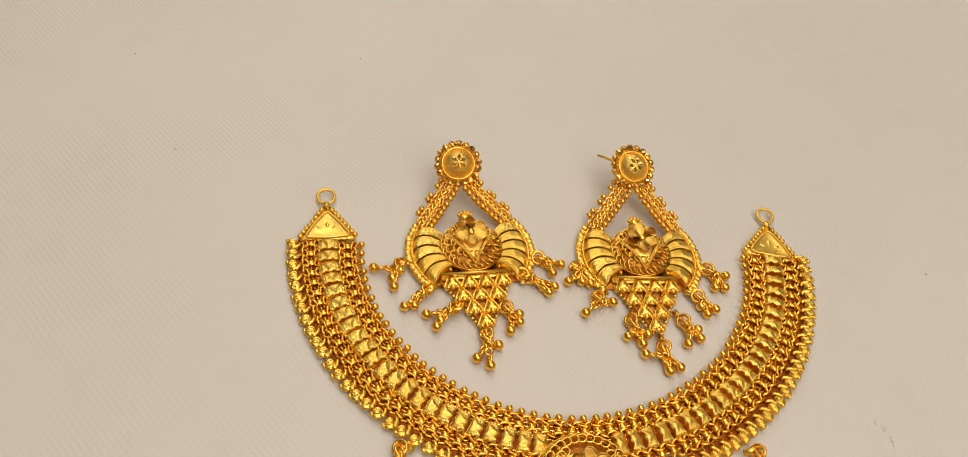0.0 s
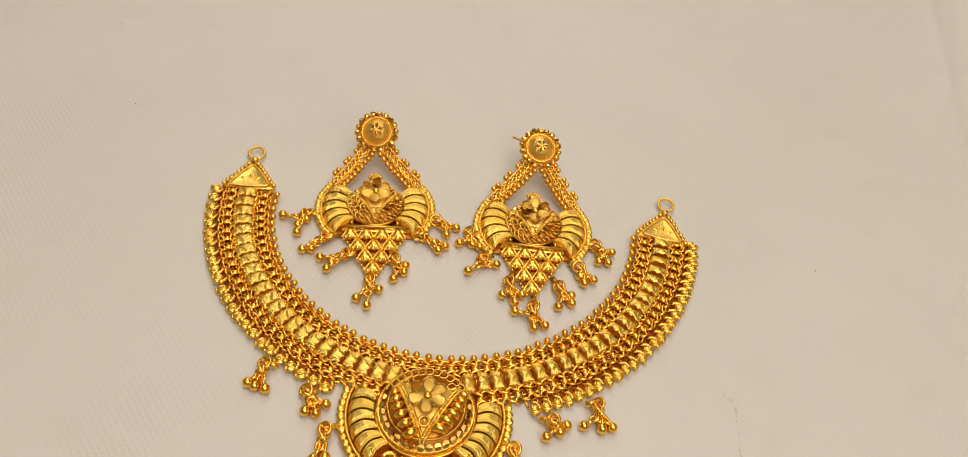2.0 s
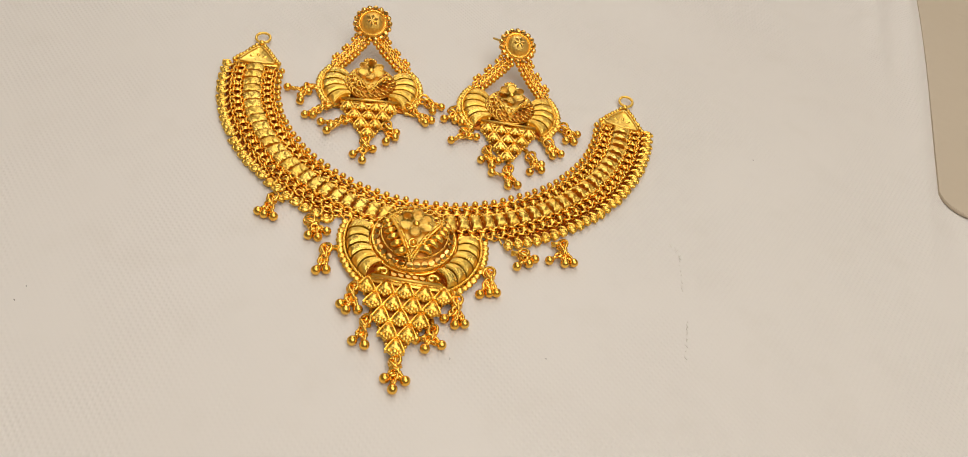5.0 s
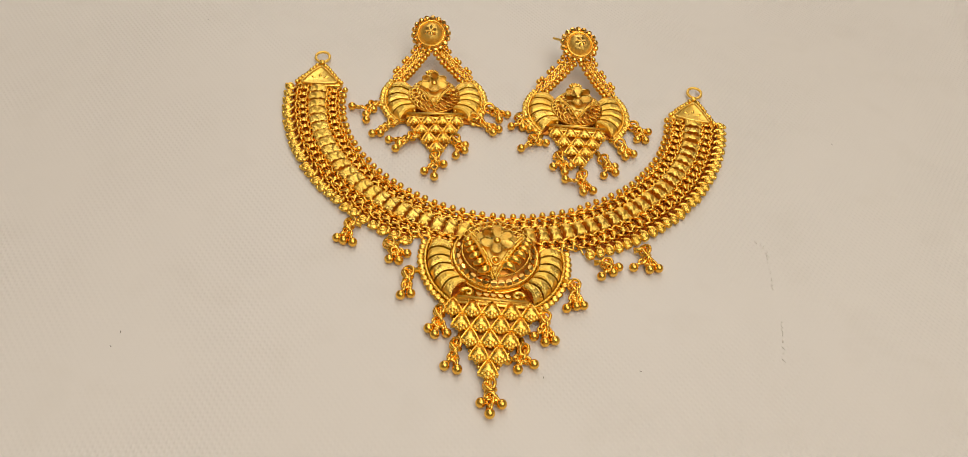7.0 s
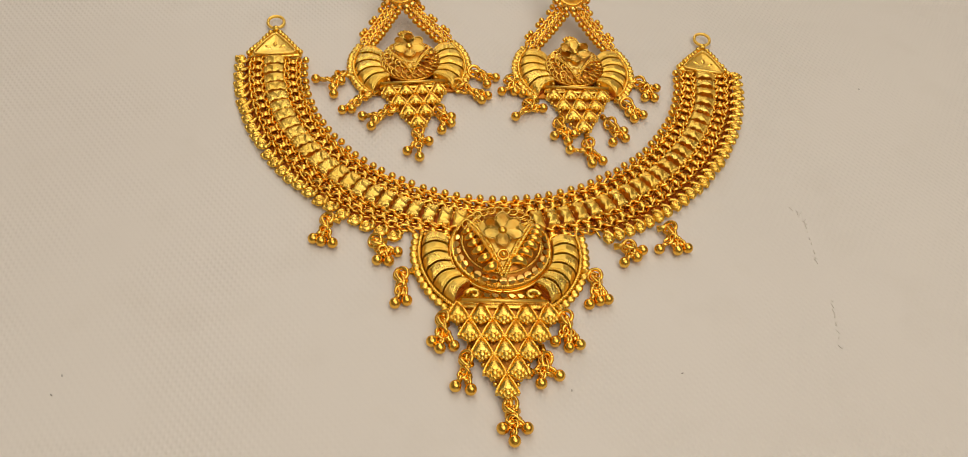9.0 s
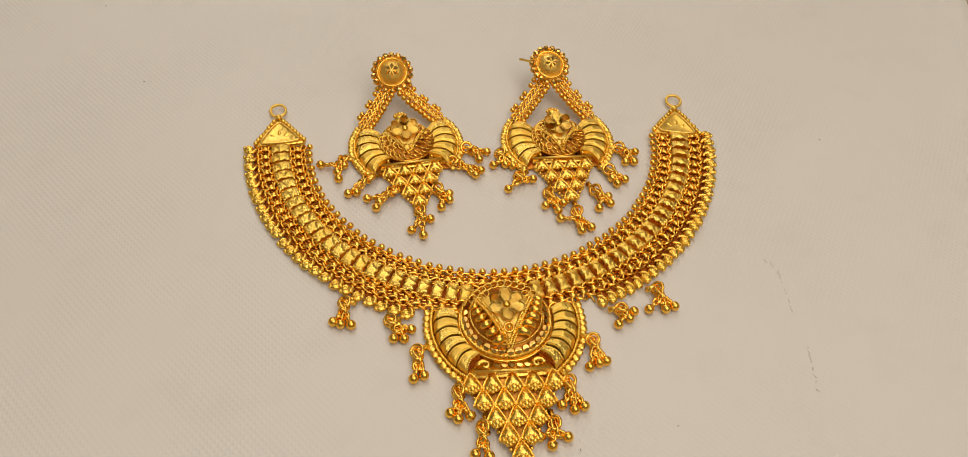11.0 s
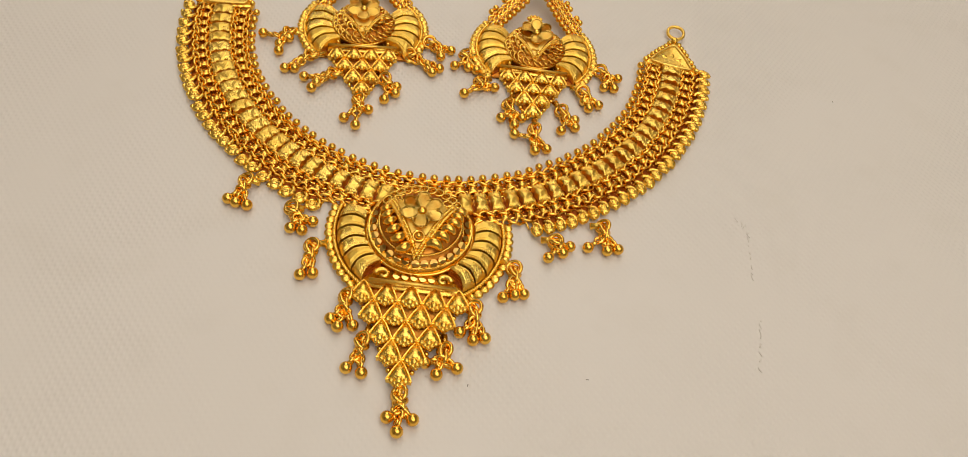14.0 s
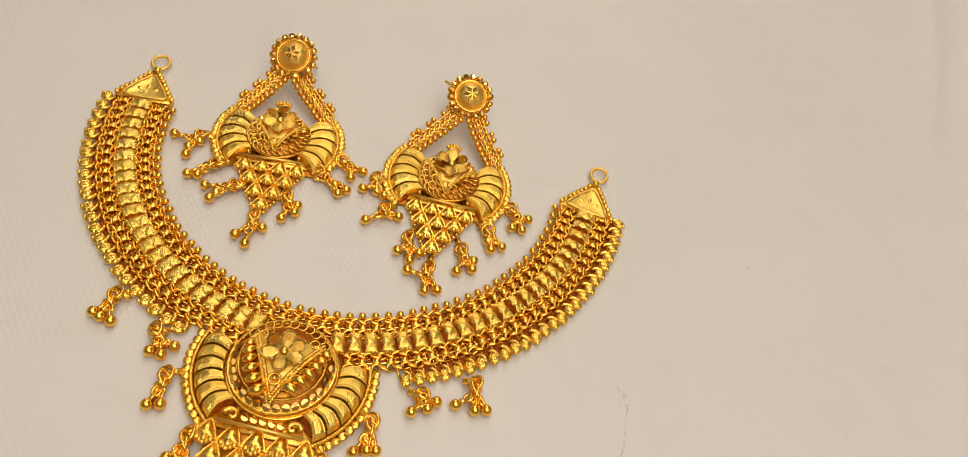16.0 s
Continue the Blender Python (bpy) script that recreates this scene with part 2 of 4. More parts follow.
structure("wall_west", box(-2.3, -2.2, -2.5, 2.1, -0.83, 2.45), WALL, "added plain cream painted wall, out of view", "wall")

table = tagged(new("table"), "brown wooden table under the cream cloth", "table")
table.location = (0, 0, -0.78)
part("tabletop", mesh("tabletop", box(-0.8, 0.8, -0.55, 0.75, 0.735, 0.772, 0.004), WOOD, False, 1.0), table)
leg_mesh = mesh("leg", box(-0.03, 0.03, -0.03, 0.03, 0.0, 0.735, 0.004), WOOD, False, 1.0)
for x in (-0.74, 0.74):
    for y in (-0.49, 0.69):
        part("leg", leg_mesh, table, pose(x, y, 0))


# ---- cloth, card and lint ----
def edge_x(y):
    """The line along which the cloth is folded against the card."""
    return 0.1963 + 0.155 * (y + 0.002) + 0.012 * math.sin((y - 0.02) * 9)


def cloth_height(x, y):
    z = 0.0004 * noise.noise((x * 9, y * 9, 0.3)) * min(1, max(0, (math.hypot(x, y + 0.05) - 0.13) / 0.1))
    d = x - edge_x(y)
    if y > -0.09:
        k = min(1, (y + 0.09) / 0.06)
        z += 0.0024 * k * math.exp(-((d + 0.004) / 0.0045) ** 2) + 0.0022 * k * math.exp(-((d + 0.016 + 0.05 * y) / 0.004) ** 2) * max(0, min(1, (y - 0.03) / 0.06))
    k = max(0.0, 1 - abs(y + 0.055 + 0.9 * (x - 0.2)) / 0.012) if x > 0.19 else 0.0
    return z + 0.003 * k * k * min(1, (x - 0.19) / 0.02 if x > 0.19 else 0)


def cloth_sheet():
    def axis(lo, hi, a, b, fine, coarse):
        out, v = [], lo
        while v < hi:
            out.append(v)
            v += fine if a <= v < b else coarse
        return out + [hi]
    xs = axis(-0.78, 0.78, 0.15, 0.27, 0.0015, 0.012)
    ys = axis(-0.53, 0.73, -0.14, 0.3, 0.006, 0.012)
    bm = bmesh.new()
    grid = [[bm.verts.new((x, y, cloth_height(x, y))) for y in ys] for x in xs]
    for i in range(len(xs) - 1):
        for j in range(len(ys) - 1):
            bm.faces.new((grid[i][j], grid[i + 1][j], grid[i + 1][j + 1], grid[i][j + 1]))
    low = bmesh.ops.extrude_face_region(bm, geom=bm.faces[:])
    for v in low["geom"]:
        if isinstance(v, bmesh.types.BMVert):
            v.co.z = -0.0078
    return bm


cloth = new("tablecloth", mesh("tablecloth", cloth_sheet(), CLOTH, True, 1.0))
tagged(cloth, "cream woven cloth spread flat over the table", "cloth")


def card():
    bm = bmesh.new()
    low, corner = -0.034, 0.012
    pts = []
    for i in range(40, -1, -1):
        y = low + corner + (0.42 - low - corner) * i / 40
        pts.append((edge_x(y) + 0.0015, y))
    x0 = edge_x(low + corner) + 0.0015
    for i in range(1, 9):
        a = math.pi + i * math.pi / 16
        pts.append((x0 + corner + corner * math.cos(a), low + corner + corner * math.sin(a)))
    pts += [(0.55, low - 0.002), (0.55, 0.42)]
    return plate([(x * 1000, y * 1000) for x, y in pts], 0.3, 1.4, 0.5)


tagged(new("card", mesh("card", card(), BOARD, False)), "plain beige card lying on the cream cloth", "card")


def lint(points, r):
    ob = new("lint", mesh("lint", sweep(bmesh.new(), points, r, 5), LINT))
    return tagged(ob, "tiny dark thread of lint on the cloth", "lint", "lint on the cloth")


rng = random.Random(4)
for x, y in ((14.0, -130.0), (-118.4, 20.1), (118, -20), (-140, 66), (-63, 71), (-100.9, -127.3), (-102.1, -131.7), (41.2, -124.9)):
    a = rng.uniform(0, 6.28)
    lint([(x + math.cos(a) * k * 0.28 + rng.uniform(-0.05, 0.05), y + math.sin(a) * k * 0.28, 0.25) for k in range(3)], 0.09)

THREAD = plain("pale_brown_fluff", (0.68, 0.62, 0.54), (0.73, 0.68, 0.60), 0.9, 300.0)


def fluff(points, seed):
    """A broken line of faint bits of fluff along points."""
    rg = random.Random(seed)
    bm = bmesh.new()
    for (xa, ya), (xb, yb) in zip(points, points[1:]):
        for k in range(3):
            f = (k + rg.random()) / 3
            x, y, a = xa + (xb - xa) * f, ya + (yb - ya) * f, rg.uniform(0.9, 2.2)
            h = rg.uniform(0.25, 0.9)
            sweep(bm, [(x - h * math.cos(a), y - h * math.sin(a), 0.05), (x + rg.uniform(-0.2, 0.2), y, 0.1), (x + h * math.cos(a), y + h * math.sin(a), 0.05)], 0.11, 5)
    ob = new("fluff", mesh("fluff", bm, THREAD))
    return tagged(ob, "faint broken line of pale brown fluff on the cloth", "fluff", "fluff on the cloth")


fluff([(81.5, -72.0), (84.5, -75.0), (84.0, -80.0), (84.2, -86.0), (83.6, -91.0)], 1)
fluff([(84.5, -101.5), (83.5, -107.0), (83.0, -112.0), (82.0, -118.0)], 2)


# ---- small gold pieces that repeat; each mesh is built once ----
def tile_mesh():
    """A puffed link: x across the band, y along it; lobed edges and a raised hatched shield with a point."""
    def where(u, v):
        x = 2.85 * u * (1 + 0.06 * math.cos(v * math.pi * 2.5) * abs(u) ** 4)
        y = 1.54 * v * (1 + 0.10 * math.cos(u * math.pi * 2.6) * abs(v) ** 3)
        z = 0.85 + 1.35 * (1 - 0.34 * abs(v) ** 4) * (1 - 0.36 * abs(u) ** 6)
        ridge = 0.80 - 1.25 * abs(u) - 0.5 * (v + 0.55)
        z += 1.05 * max(0.0, min(0.42, ridge)) - 0.12 * (abs(abs(u) - 0.74) < 0.06) + 0.12 * math.cos(v * math.pi * 3) * (abs(u) > 0.8)
        return x, y, z
    data = mesh("tile", field(28, 14, where, 0.1), ENGRAVED)
    data.set_sharp_from_angle(angle=radians(24))
    return data


def paisley_mesh(wide, long):
    """A comma: a round puffed head at the outer end with a coiled wire on it, and a tail that curls in to the band."""
    bm = bmesh.new()
    bmesh.ops.create_uvsphere(bm, u_segments=16, v_segments=9, radius=1.0, matrix=Matrix.Translation((1.1, -0.1, 0.95)) @ Matrix.Diagonal((1.75, 1.5, 0.9, 1)))
    sweep(bm, [(1.3, 0.9, 1.05), (0.5, 1.15, 1.1), (-0.4, 1.0, 1.1), (-1.1, 0.45, 1.1), (-1.35, -0.3, 1.0)], lambda f: 0.66 - 0.25 * f, 8)
    pts = [(1.0 + (0.3 + 0.13 * a) * math.cos(2.0 - 0.75 * a), -0.1 + (0.25 + 0.11 * a) * math.sin(2.0 - 0.75 * a), 1.8 - 0.03 * a) for a in range(8)]
    sweep(bm, pts, 0.33, 6)
    bmesh.ops.create_uvsphere(bm, u_segments=10, v_segments=7, radius=0.62, matrix=Matrix.Translation((2.35, -0.75, 1.1)))
    bmesh.ops.scale(bm, vec=(long, wide, 1.0), verts=bm.verts)
    bmesh.ops.translate(bm, vec=(0.45, 0, 0), verts=bm.verts)
    return mesh("paisley", bm, CAST)


def star_mesh(size):
    pts = []
    for i in range(8):
        r = size if i % 2 == 0 else size * 0.52
        a = math.pi / 4 + i * math.pi / 4
        pts.append((r * math.cos(a), r * math.sin(a)))
    bm = bmesh.new()
    top, low = bm.verts.new((0, 0, 1.0)), []
    hi = [bm.verts.new((x, y, 0.72)) for x, y in pts]
    low = [bm.verts.new((x, y, 0.25)) for x, y in pts]
    for i in range(8):
        j = (i + 1) % 8
        bm.faces.new((top, hi[i], hi[j]))
        bm.faces.new((hi[i], low[i], low[j], hi[j]))
    bm.faces.new(low[::-1])
    return mesh("star_link", bm, POLISHED)


def cut_bead_mesh(name, r, h):
    """A small round disc whose top is cut to two slopes."""
    bm = bmesh.new()
    n = 14
    low = [bm.verts.new((r * math.cos(2 * math.pi * i / n), r * math.sin(2 * math.pi * i / n), 0.0)) for i in range(n)]
    top = [bm.verts.new((v.co.x * 0.92, v.co.y * 0.92, h - 0.32 * abs(v.co.x))) for v in low]
    for i in range(n):
        bm.faces.new((low[i], low[(i + 1) % n], top[(i + 1) % n], top[i]))
    bm.faces.new(low[::-1])
    mid = bm.verts.new((0, 0, h))
    for i in range(n):
        bm.faces.new((top[i], top[(i + 1) % n], mid))
    return mesh(name, bm, CUT, smooth=False)


def diamond_mesh(w, h, z, grains):
    """A puffed cell with a pointed top and a wire edge, and a cluster of grains at its foot."""
    bm = bmesh.new()

    def half(s):
        return 0.49 * w * s ** 0.8

    def where(u, v):
        s = 0.02 + 0.98 * (u + 1) / 2
        puff = (1 - abs(v) ** 2.4) * min(1.0, 2.0 * s) * (1 - 0.75 * max(0.0, (s - 0.72) / 0.28) ** 2)
        return half(s) * v, 0.66 * h - 0.92 * h * s, 0.35 + z * puff
    sheet = field(10, 8, where, -1.0)
    data = bpy.data.meshes.new("diamond_sheet")
    sheet.to_mesh(data)
    sheet.free()
    bm.from_mesh(data)
    bpy.data.meshes.remove(data)
    edge = [where(-1 + i / 4, -1) for i in range(9)] + [where(1, v) for v in (-0.5, 0, 0.5)] + [where(1 - i / 4, 1) for i in range(8)]
    sweep(bm, [(x, y, 0.5) for x, y, _ in edge], 0.24, 6, closed=True)
    for x, y, r in ((-0.27, -0.29, 0.14), (0.27, -0.29, 0.14), (0, -0.29, 0.18), (-0.14, -0.41, 0.13), (0.14, -0.41, 0.13), (0, -0.5, 0.11))[:grains]:
        bmesh.ops.create_icosphere(bm, subdivisions=2, radius=r * w, matrix=Matrix.Translation((x * w, y * h, 0.45)))
    data = mesh("diamond", bm, CAST)
    data.set_sharp_from_angle(angle=radians(32))
    return data


def petal_mesh(length, width, lift):
    def where(u, v):
        f = (u + 1) / 2
        w = width * math.sin(math.pi * (0.10 + 0.86 * f) ** 1.2) ** 0.75
        return 0.4 + length * f, w * v / 2, lift * f * f + 0.34 * (1 - v * v) * math.sin(math.pi * min(1, f + 0.1)) + 0.2
    bm = field(8, 6, where, None)
    edge = [where(1 - 2 * i / 10, 1) for i in range(11)][::-1] + [where(1 - 2 * i / 10, -1) for i in range(11)]
    sweep(bm, [(x, y, z + 0.12) for x, y, z in edge], 0.22, 6)
    bmesh.ops.solidify(bm, geom=[f for f in bm.faces if len(f.verts) == 4 and f.calc_area() > 0.12], thickness=0.2)
    return mesh("petal", bm, SATIN)


def rib_mesh(r1, r2, width, side, name="rib"):
    """One flat-topped curved rib of a fan, from radius r1 to r2, spanning width degrees round the x axis."""
    def where(u, v):
        f = (u + 1) / 2
        r = r1 + (r2 - r1) * f
        a = radians(width / 2) * v * 0.91
        top = 1 - 0.30 * abs(v) ** 4
        z = 0.35 + 1.45 * top + 0.55 * math.sin(math.pi * f) - 0.75 * f - 0.9 * max(0.0, (f - 0.86) / 0.14) ** 2
        z += -0.25 * v - 0.16 * (abs(abs(v) - 0.66) < 0.08) + 0.10 * (math.sin(f * 17.0) > 0.35) * (abs(v) < 0.55)
        return r * math.cos(a), side * (r * math.sin(a) + 0.9 * math.sin(f * math.pi)), z
    data = mesh(name, field(26, 14, where, -1.4), ENGRAVED)
    data.set_sharp_from_angle(angle=radians(24))
    return data


BEAD = mesh("bead", ball(1.05, 16, 10), POLISHED)
STEM_BALL = mesh("ball", sweep(ball(1.45, 18, 12), [(-2.9, 0, 0.25), (-2.2, 0, 0.15), (-1.2, 0, 0)], lambda f: 0.42 + 0.35 * f, 8), POLISHED)
GRAIN = mesh("grain", ball(0.62, 10, 7), CAST)
EDGE_BEAD = mesh("bead", ball(0.88, 9, 6), CAST)
TILE = tile_mesh()
MARK = bmesh.new()
bmesh.ops.create_cone(MARK, cap_ends=True, segments=3, radius1=0.62, radius2=0.05, depth=0.5)
CUT_MARK = mesh("cut_mark", MARK, CUT, smooth=False)
PAISLEY = [paisley_mesh(1.22, 1.0), paisley_mesh(1.08, 1.02)]
STAR = star_mesh(1.75)
SMALL_STAR = star_mesh(1.05)
LINK = mesh("chain_link", ring(0.8, 0.4, 1.0, 14, 7), POLISHED)
SMALL_LINK = mesh("chain_link", ring(0.62, 0.33, 0.8, 14, 7), POLISHED)
BIG_RING = mesh("jump_ring", ring(1.75, 0.52, 0.0, 22, 8, 0.3), POLISHED)
MID_RING = mesh("jump_ring", ring(1.4, 0.52, 0.4, 18, 7, 0.2), POLISHED)
SMALL_RING = mesh("jump_ring", ring(0.95, 0.43, 0.35, 14, 7), POLISHED)
LUG = mesh("lug", sweep(bmesh.new(), [(-1.2, 0, 0.3), (0.6, 0, 0), (3.4, 0, -0.2)], lambda f: 0.5 + 0.45 * f, 8), CAST)
CUT_DISC = mesh("disc", ball(1.2, 12, 8, 0.5), CAST)
EAR_DISC = mesh("disc", ball(1.22, 8, 6, 0.65), CAST, False)
STUD_DISC = mesh("cut_bead", ball(1.1, 8, 6), CUT, smooth=False)
MED_DISC = cut_bead_mesh("cut_disc", 1.0, 0.7)
HOLE_RING = mesh("wire_circle", ring(1.05, 0.27, 0.25, 14, 6), CAST)
CELL = diamond_mesh(5.75, 5.5, 1.35, 6)
EAR_CELL = diamond_mesh(5.1, 4.95, 1.25, 3)


# ---- charms: a jump ring with a bunch of balls ----
def charm(parent, ax, ay, balls, seed, body=(0.0, -90.0)):
    """Hangs from (ax, ay) over the cloth; its balls lie at the given places."""
    rg = random.Random(seed)
    ay += 0.6
    balls = [(x, y + 0.45) for x, y in balls]
    cx = sum(b[0] for b in balls) / len(balls)
    cy = sum(b[1] for b in balls) / len(balls)
    d = math.degrees(math.atan2(cy - ay, cx - ax))
    far = math.hypot(cx - ax, cy - ay)
    ux, uy = math.cos(radians(d)), math.sin(radians(d))
    hook = part("charm", BIG_RING, parent, mm(ax + ux * 0.7, ay + uy * 0.7, 2.1, rg.uniform(18, 38), rg.uniform(-15, 15), d), "bunch of small gold balls on jump rings")
    inv = hook.matrix_basis.inverted()
    k = min(3.2, far * 0.48)
    bx, by = body[0] - ax, body[1] - ay
    bl = math.hypot(bx, by)
    part("lug", LUG, hook, inv @ mm(ax, ay, 1.7, 0, 0, math.degrees(math.atan2(by, bx))))
    part("jump_ring", MID_RING, hook, inv @ mm(ax + ux * k, ay + uy * k, 1.9, 58, rg.uniform(-20, 20), d + rg.uniform(-25, 25)))
    part("jump_ring", MID_RING, hook, inv @ mm(ax + ux * k * 0.6, ay + uy * k * 0.6, 2.5, -40, rg.uniform(-25, 25), d + rg.uniform(20, 60)))
    part("jump_ring", SMALL_RING, hook, inv @ mm(ax + ux * k * 1.35, ay + uy * k * 1.35, 2.4, rg.uniform(30, 70), 10, d + rg.uniform(50, 110)))
    for bx, by in balls:
        lx, ly = ax + ux * k * 1.25, ay + uy * k * 1.25
        e = math.degrees(math.atan2(by - ly, bx - lx))
        gap = math.hypot(bx - lx, by - ly)
        hx, hy = bx - math.cos(radians(e)) * min(2.1, gap * 0.75), by - math.sin(radians(e)) * min(2.1, gap * 0.75)
        z = 1.46 + rg.uniform(0, 0.25)
        b = part("ball", STEM_BALL, hook, inv @ mm(bx, by, z, 0, 0, e))
        part("jump_ring", SMALL_RING, hook, inv @ mm(hx, hy, 1.7, rg.uniform(40, 85), rg.uniform(-25, 5), e))
        part("jump_ring", SMALL_RING, hook, inv @ mm((hx + lx) / 2, (hy + ly) / 2, 2.0, rg.uniform(-30, 30), rg.uniform(-20, 20), e + rg.uniform(-20, 20)))
    return hook


# ---- the necklace ----
CX, CY = -0.3, -20.0


def band(row, phi):
    """The place in mm and the outward direction in degrees, on the line of a row of the band, at the angle phi from the front."""
    def at(p):
        k = {"bead": (53.7, 2.9, -0.46), "in": (56.5, 3.3, -0.43), "tile": (61.1, 3.56, -0.39), "out": (66.4, 3.3, -0.33), "paisley": (70.8, 2.75, -0.2)}[row]
        r = k[0] + k[1] * p * p + k[2] * p ** 4
        if p > 0:
            r -= (1.1 if row == "paisley" else 1.6) * math.sin(math.pi * min(1, p / 1.66))
        return CX + r * math.sin(p), CY + {"bead": 0.8, "paisley": 0.9, "out": 0.5, "in": 0.5}.get(row, 0.3) - r * math.cos(p)
    x, y = at(phi)
    x1, y1 = at(phi + 0.01)
    x0, y0 = at(phi - 0.01)
    return x, y, math.degrees(math.atan2(y1 - y0, x1 - x0)) - 90


def along(row, phi0, phi1, count):
    """Angles that divide a row into equal lengths."""
    n = 400
    ps = [phi0 + (phi1 - phi0) * i / n for i in range(n + 1)]
    ln = [0.0]
    for a, b in zip(ps, ps[1:]):
        xa, ya, _ = band(row, a)
        xb, yb, _ = band(row, b)
        ln.append(ln[-1] + math.hypot(xb - xa, yb - ya))
    out, j = [], 0
    for i in range(count):
        s = ln[-1] * (i + 0.5) / count
        while ln[j + 1] < s:
            j += 1
        out.append(ps[j] + (ps[j + 1] - ps[j]) * (s - ln[j]) / (ln[j + 1] - ln[j]))
    return out


necklace = tagged(new("necklace"), "broad yellow gold collar necklace with pendant lying on cream cloth", "necklace")
END = 1.625
jig = random.Random(11)


def strip_mesh():
    """The thin flexible backing that carries the rows, as two edge wires and cross wires."""
    bm = bmesh.new()
    n = 90
    for row, off in (("in", 0.0), ("tile", -2.2), ("tile", 2.2), ("out", 0.0)):
        pts = []
        for i in range(n + 1):
            x, y, d = band(row, -END + 2 * END * i / n)
            pts.append((x + off * math.cos(radians(d)), y + off * math.sin(radians(d)), 0.45))
        sweep(bm, pts, 0.4, 5)
    for i in range(140):
        p = -END + 2 * END * (i + 0.5) / 140
        x0, y0, _ = band("bead", p)
        x1, y1, _ = band("paisley", p)
        if abs(p) < 0.36:
            x1, y1, _ = band("tile", p)
        sweep(bm, [(x0, y0, 0.5), (x1, y1, 0.5)], 0.3, 5)
    return bm


def ribbon_mesh():
    """The solid backing under the rows, thin and close to the cloth."""
    n = 100
    bm = bmesh.new()
    rows = []
    for i in range(n + 1):
        p = -END + 2 * END * i / n
        x0, y0, d = band("bead", p)
        x1, y1, _ = band("paisley" if abs(p) > 0.4 else "out", p)
        rows.append([bm.verts.new((x0 + 2.0 * math.cos(radians(d)), y0 + 2.0 * math.sin(radians(d)), z)) for z in (0.35, 0.75)] + [bm.verts.new((x1, y1, z)) for z in (0.75, 0.35)])
    for a, b in zip(rows, rows[1:]):
        for k in range(4):
            bm.faces.new((a[k], a[(k + 1) % 4], b[(k + 1) % 4], b[k]))
    bm.faces.new(rows[0])
    bm.faces.new(rows[-1][::-1])
    return bm


# backing colour holds the shade seen between tiles and links
part("backing", mesh("backing", ribbon_mesh(), SHADED_BACK, False), necklace)
part("carrier_mesh", mesh("carrier_mesh", strip_mesh(), CAST), necklace)
for p in along("bead", -END, END, 56):
    x, y, d = band("bead", p)
    part("bead", BEAD, necklace, mm(x + jig.uniform(-0.15, 0.15), y + jig.uniform(-0.15, 0.15), 1.9 + jig.uniform(-0.15, 0.2), 0, 0, d))
for p in along("tile", -END, END, 50):
    if abs(p + 0.012) < 0.165:
        continue
    x, y, d = band("tile", p)
    tile = part("tile", TILE, necklace, mm(x, y, 0.5 + jig.uniform(-0.1, 0.1), jig.uniform(-8, 8), jig.uniform(-5, 5), d + jig.uniform(-2, 2)))
    for k in (-1, 1):
        part("cut_mark", CUT_MARK, tile, mm(1.25 * k, 0.55, 2.1, jig.uniform(-12, 12), jig.uniform(-12, 12), 90 + 40 * k))
for row, n, lo in (("in", 56, 0.0), ("out", 63, 0.19)):
    for p in along(row, -END, END, n):
        if abs(p + 0.01) < lo:
            continue
        x, y, d = band(row, p)
        ox, oy = math.cos(radians(d)), math.sin(radians(d))
        part("star_link", STAR, necklace, mm(x, y, 1.0 + jig.uniform(-0.1, 0.1), jig.uniform(-10, 10), jig.uniform(-10, 10), d + jig.uniform(-5, 5)))
        for k in (-1, 1):
            w = 1.7 * k
            part("chain_link", LINK, necklace, mm(x + ox * w, y + oy * w, 1.35 + jig.uniform(-0.12, 0.12), 40 * k + jig.uniform(-12, 12), jig.uniform(-12, 12), d + 90 + 20 * k + jig.uniform(-8, 8)))
            q = p + 0.5 * 2 * END / n
            x2, y2, d2 = band(row, min(END, q))
            part("chain_link", LINK, necklace, mm(x2 + math.cos(radians(d2)) * w, y2 + math.sin(radians(d2)) * w, 1.1, -48 * k, jig.uniform(-10, 10), d2 + 90 - 18 * k))
for p in along("paisley", -END + 0.01, 0.0, 31) + along("paisley", 0.0, END - 0.01, 35):
    if abs(p + 0.012) < 0.375:
        continue
    x, y, d = band("paisley", p)
    m = mm(x, y, 0.35 + jig.uniform(-0.1, 0.15), jig.uniform(-6, 6), jig.uniform(-6, 6), d + jig.uniform(-6, 6))
    part("paisley", PAISLEY[p > 0], necklace, m)


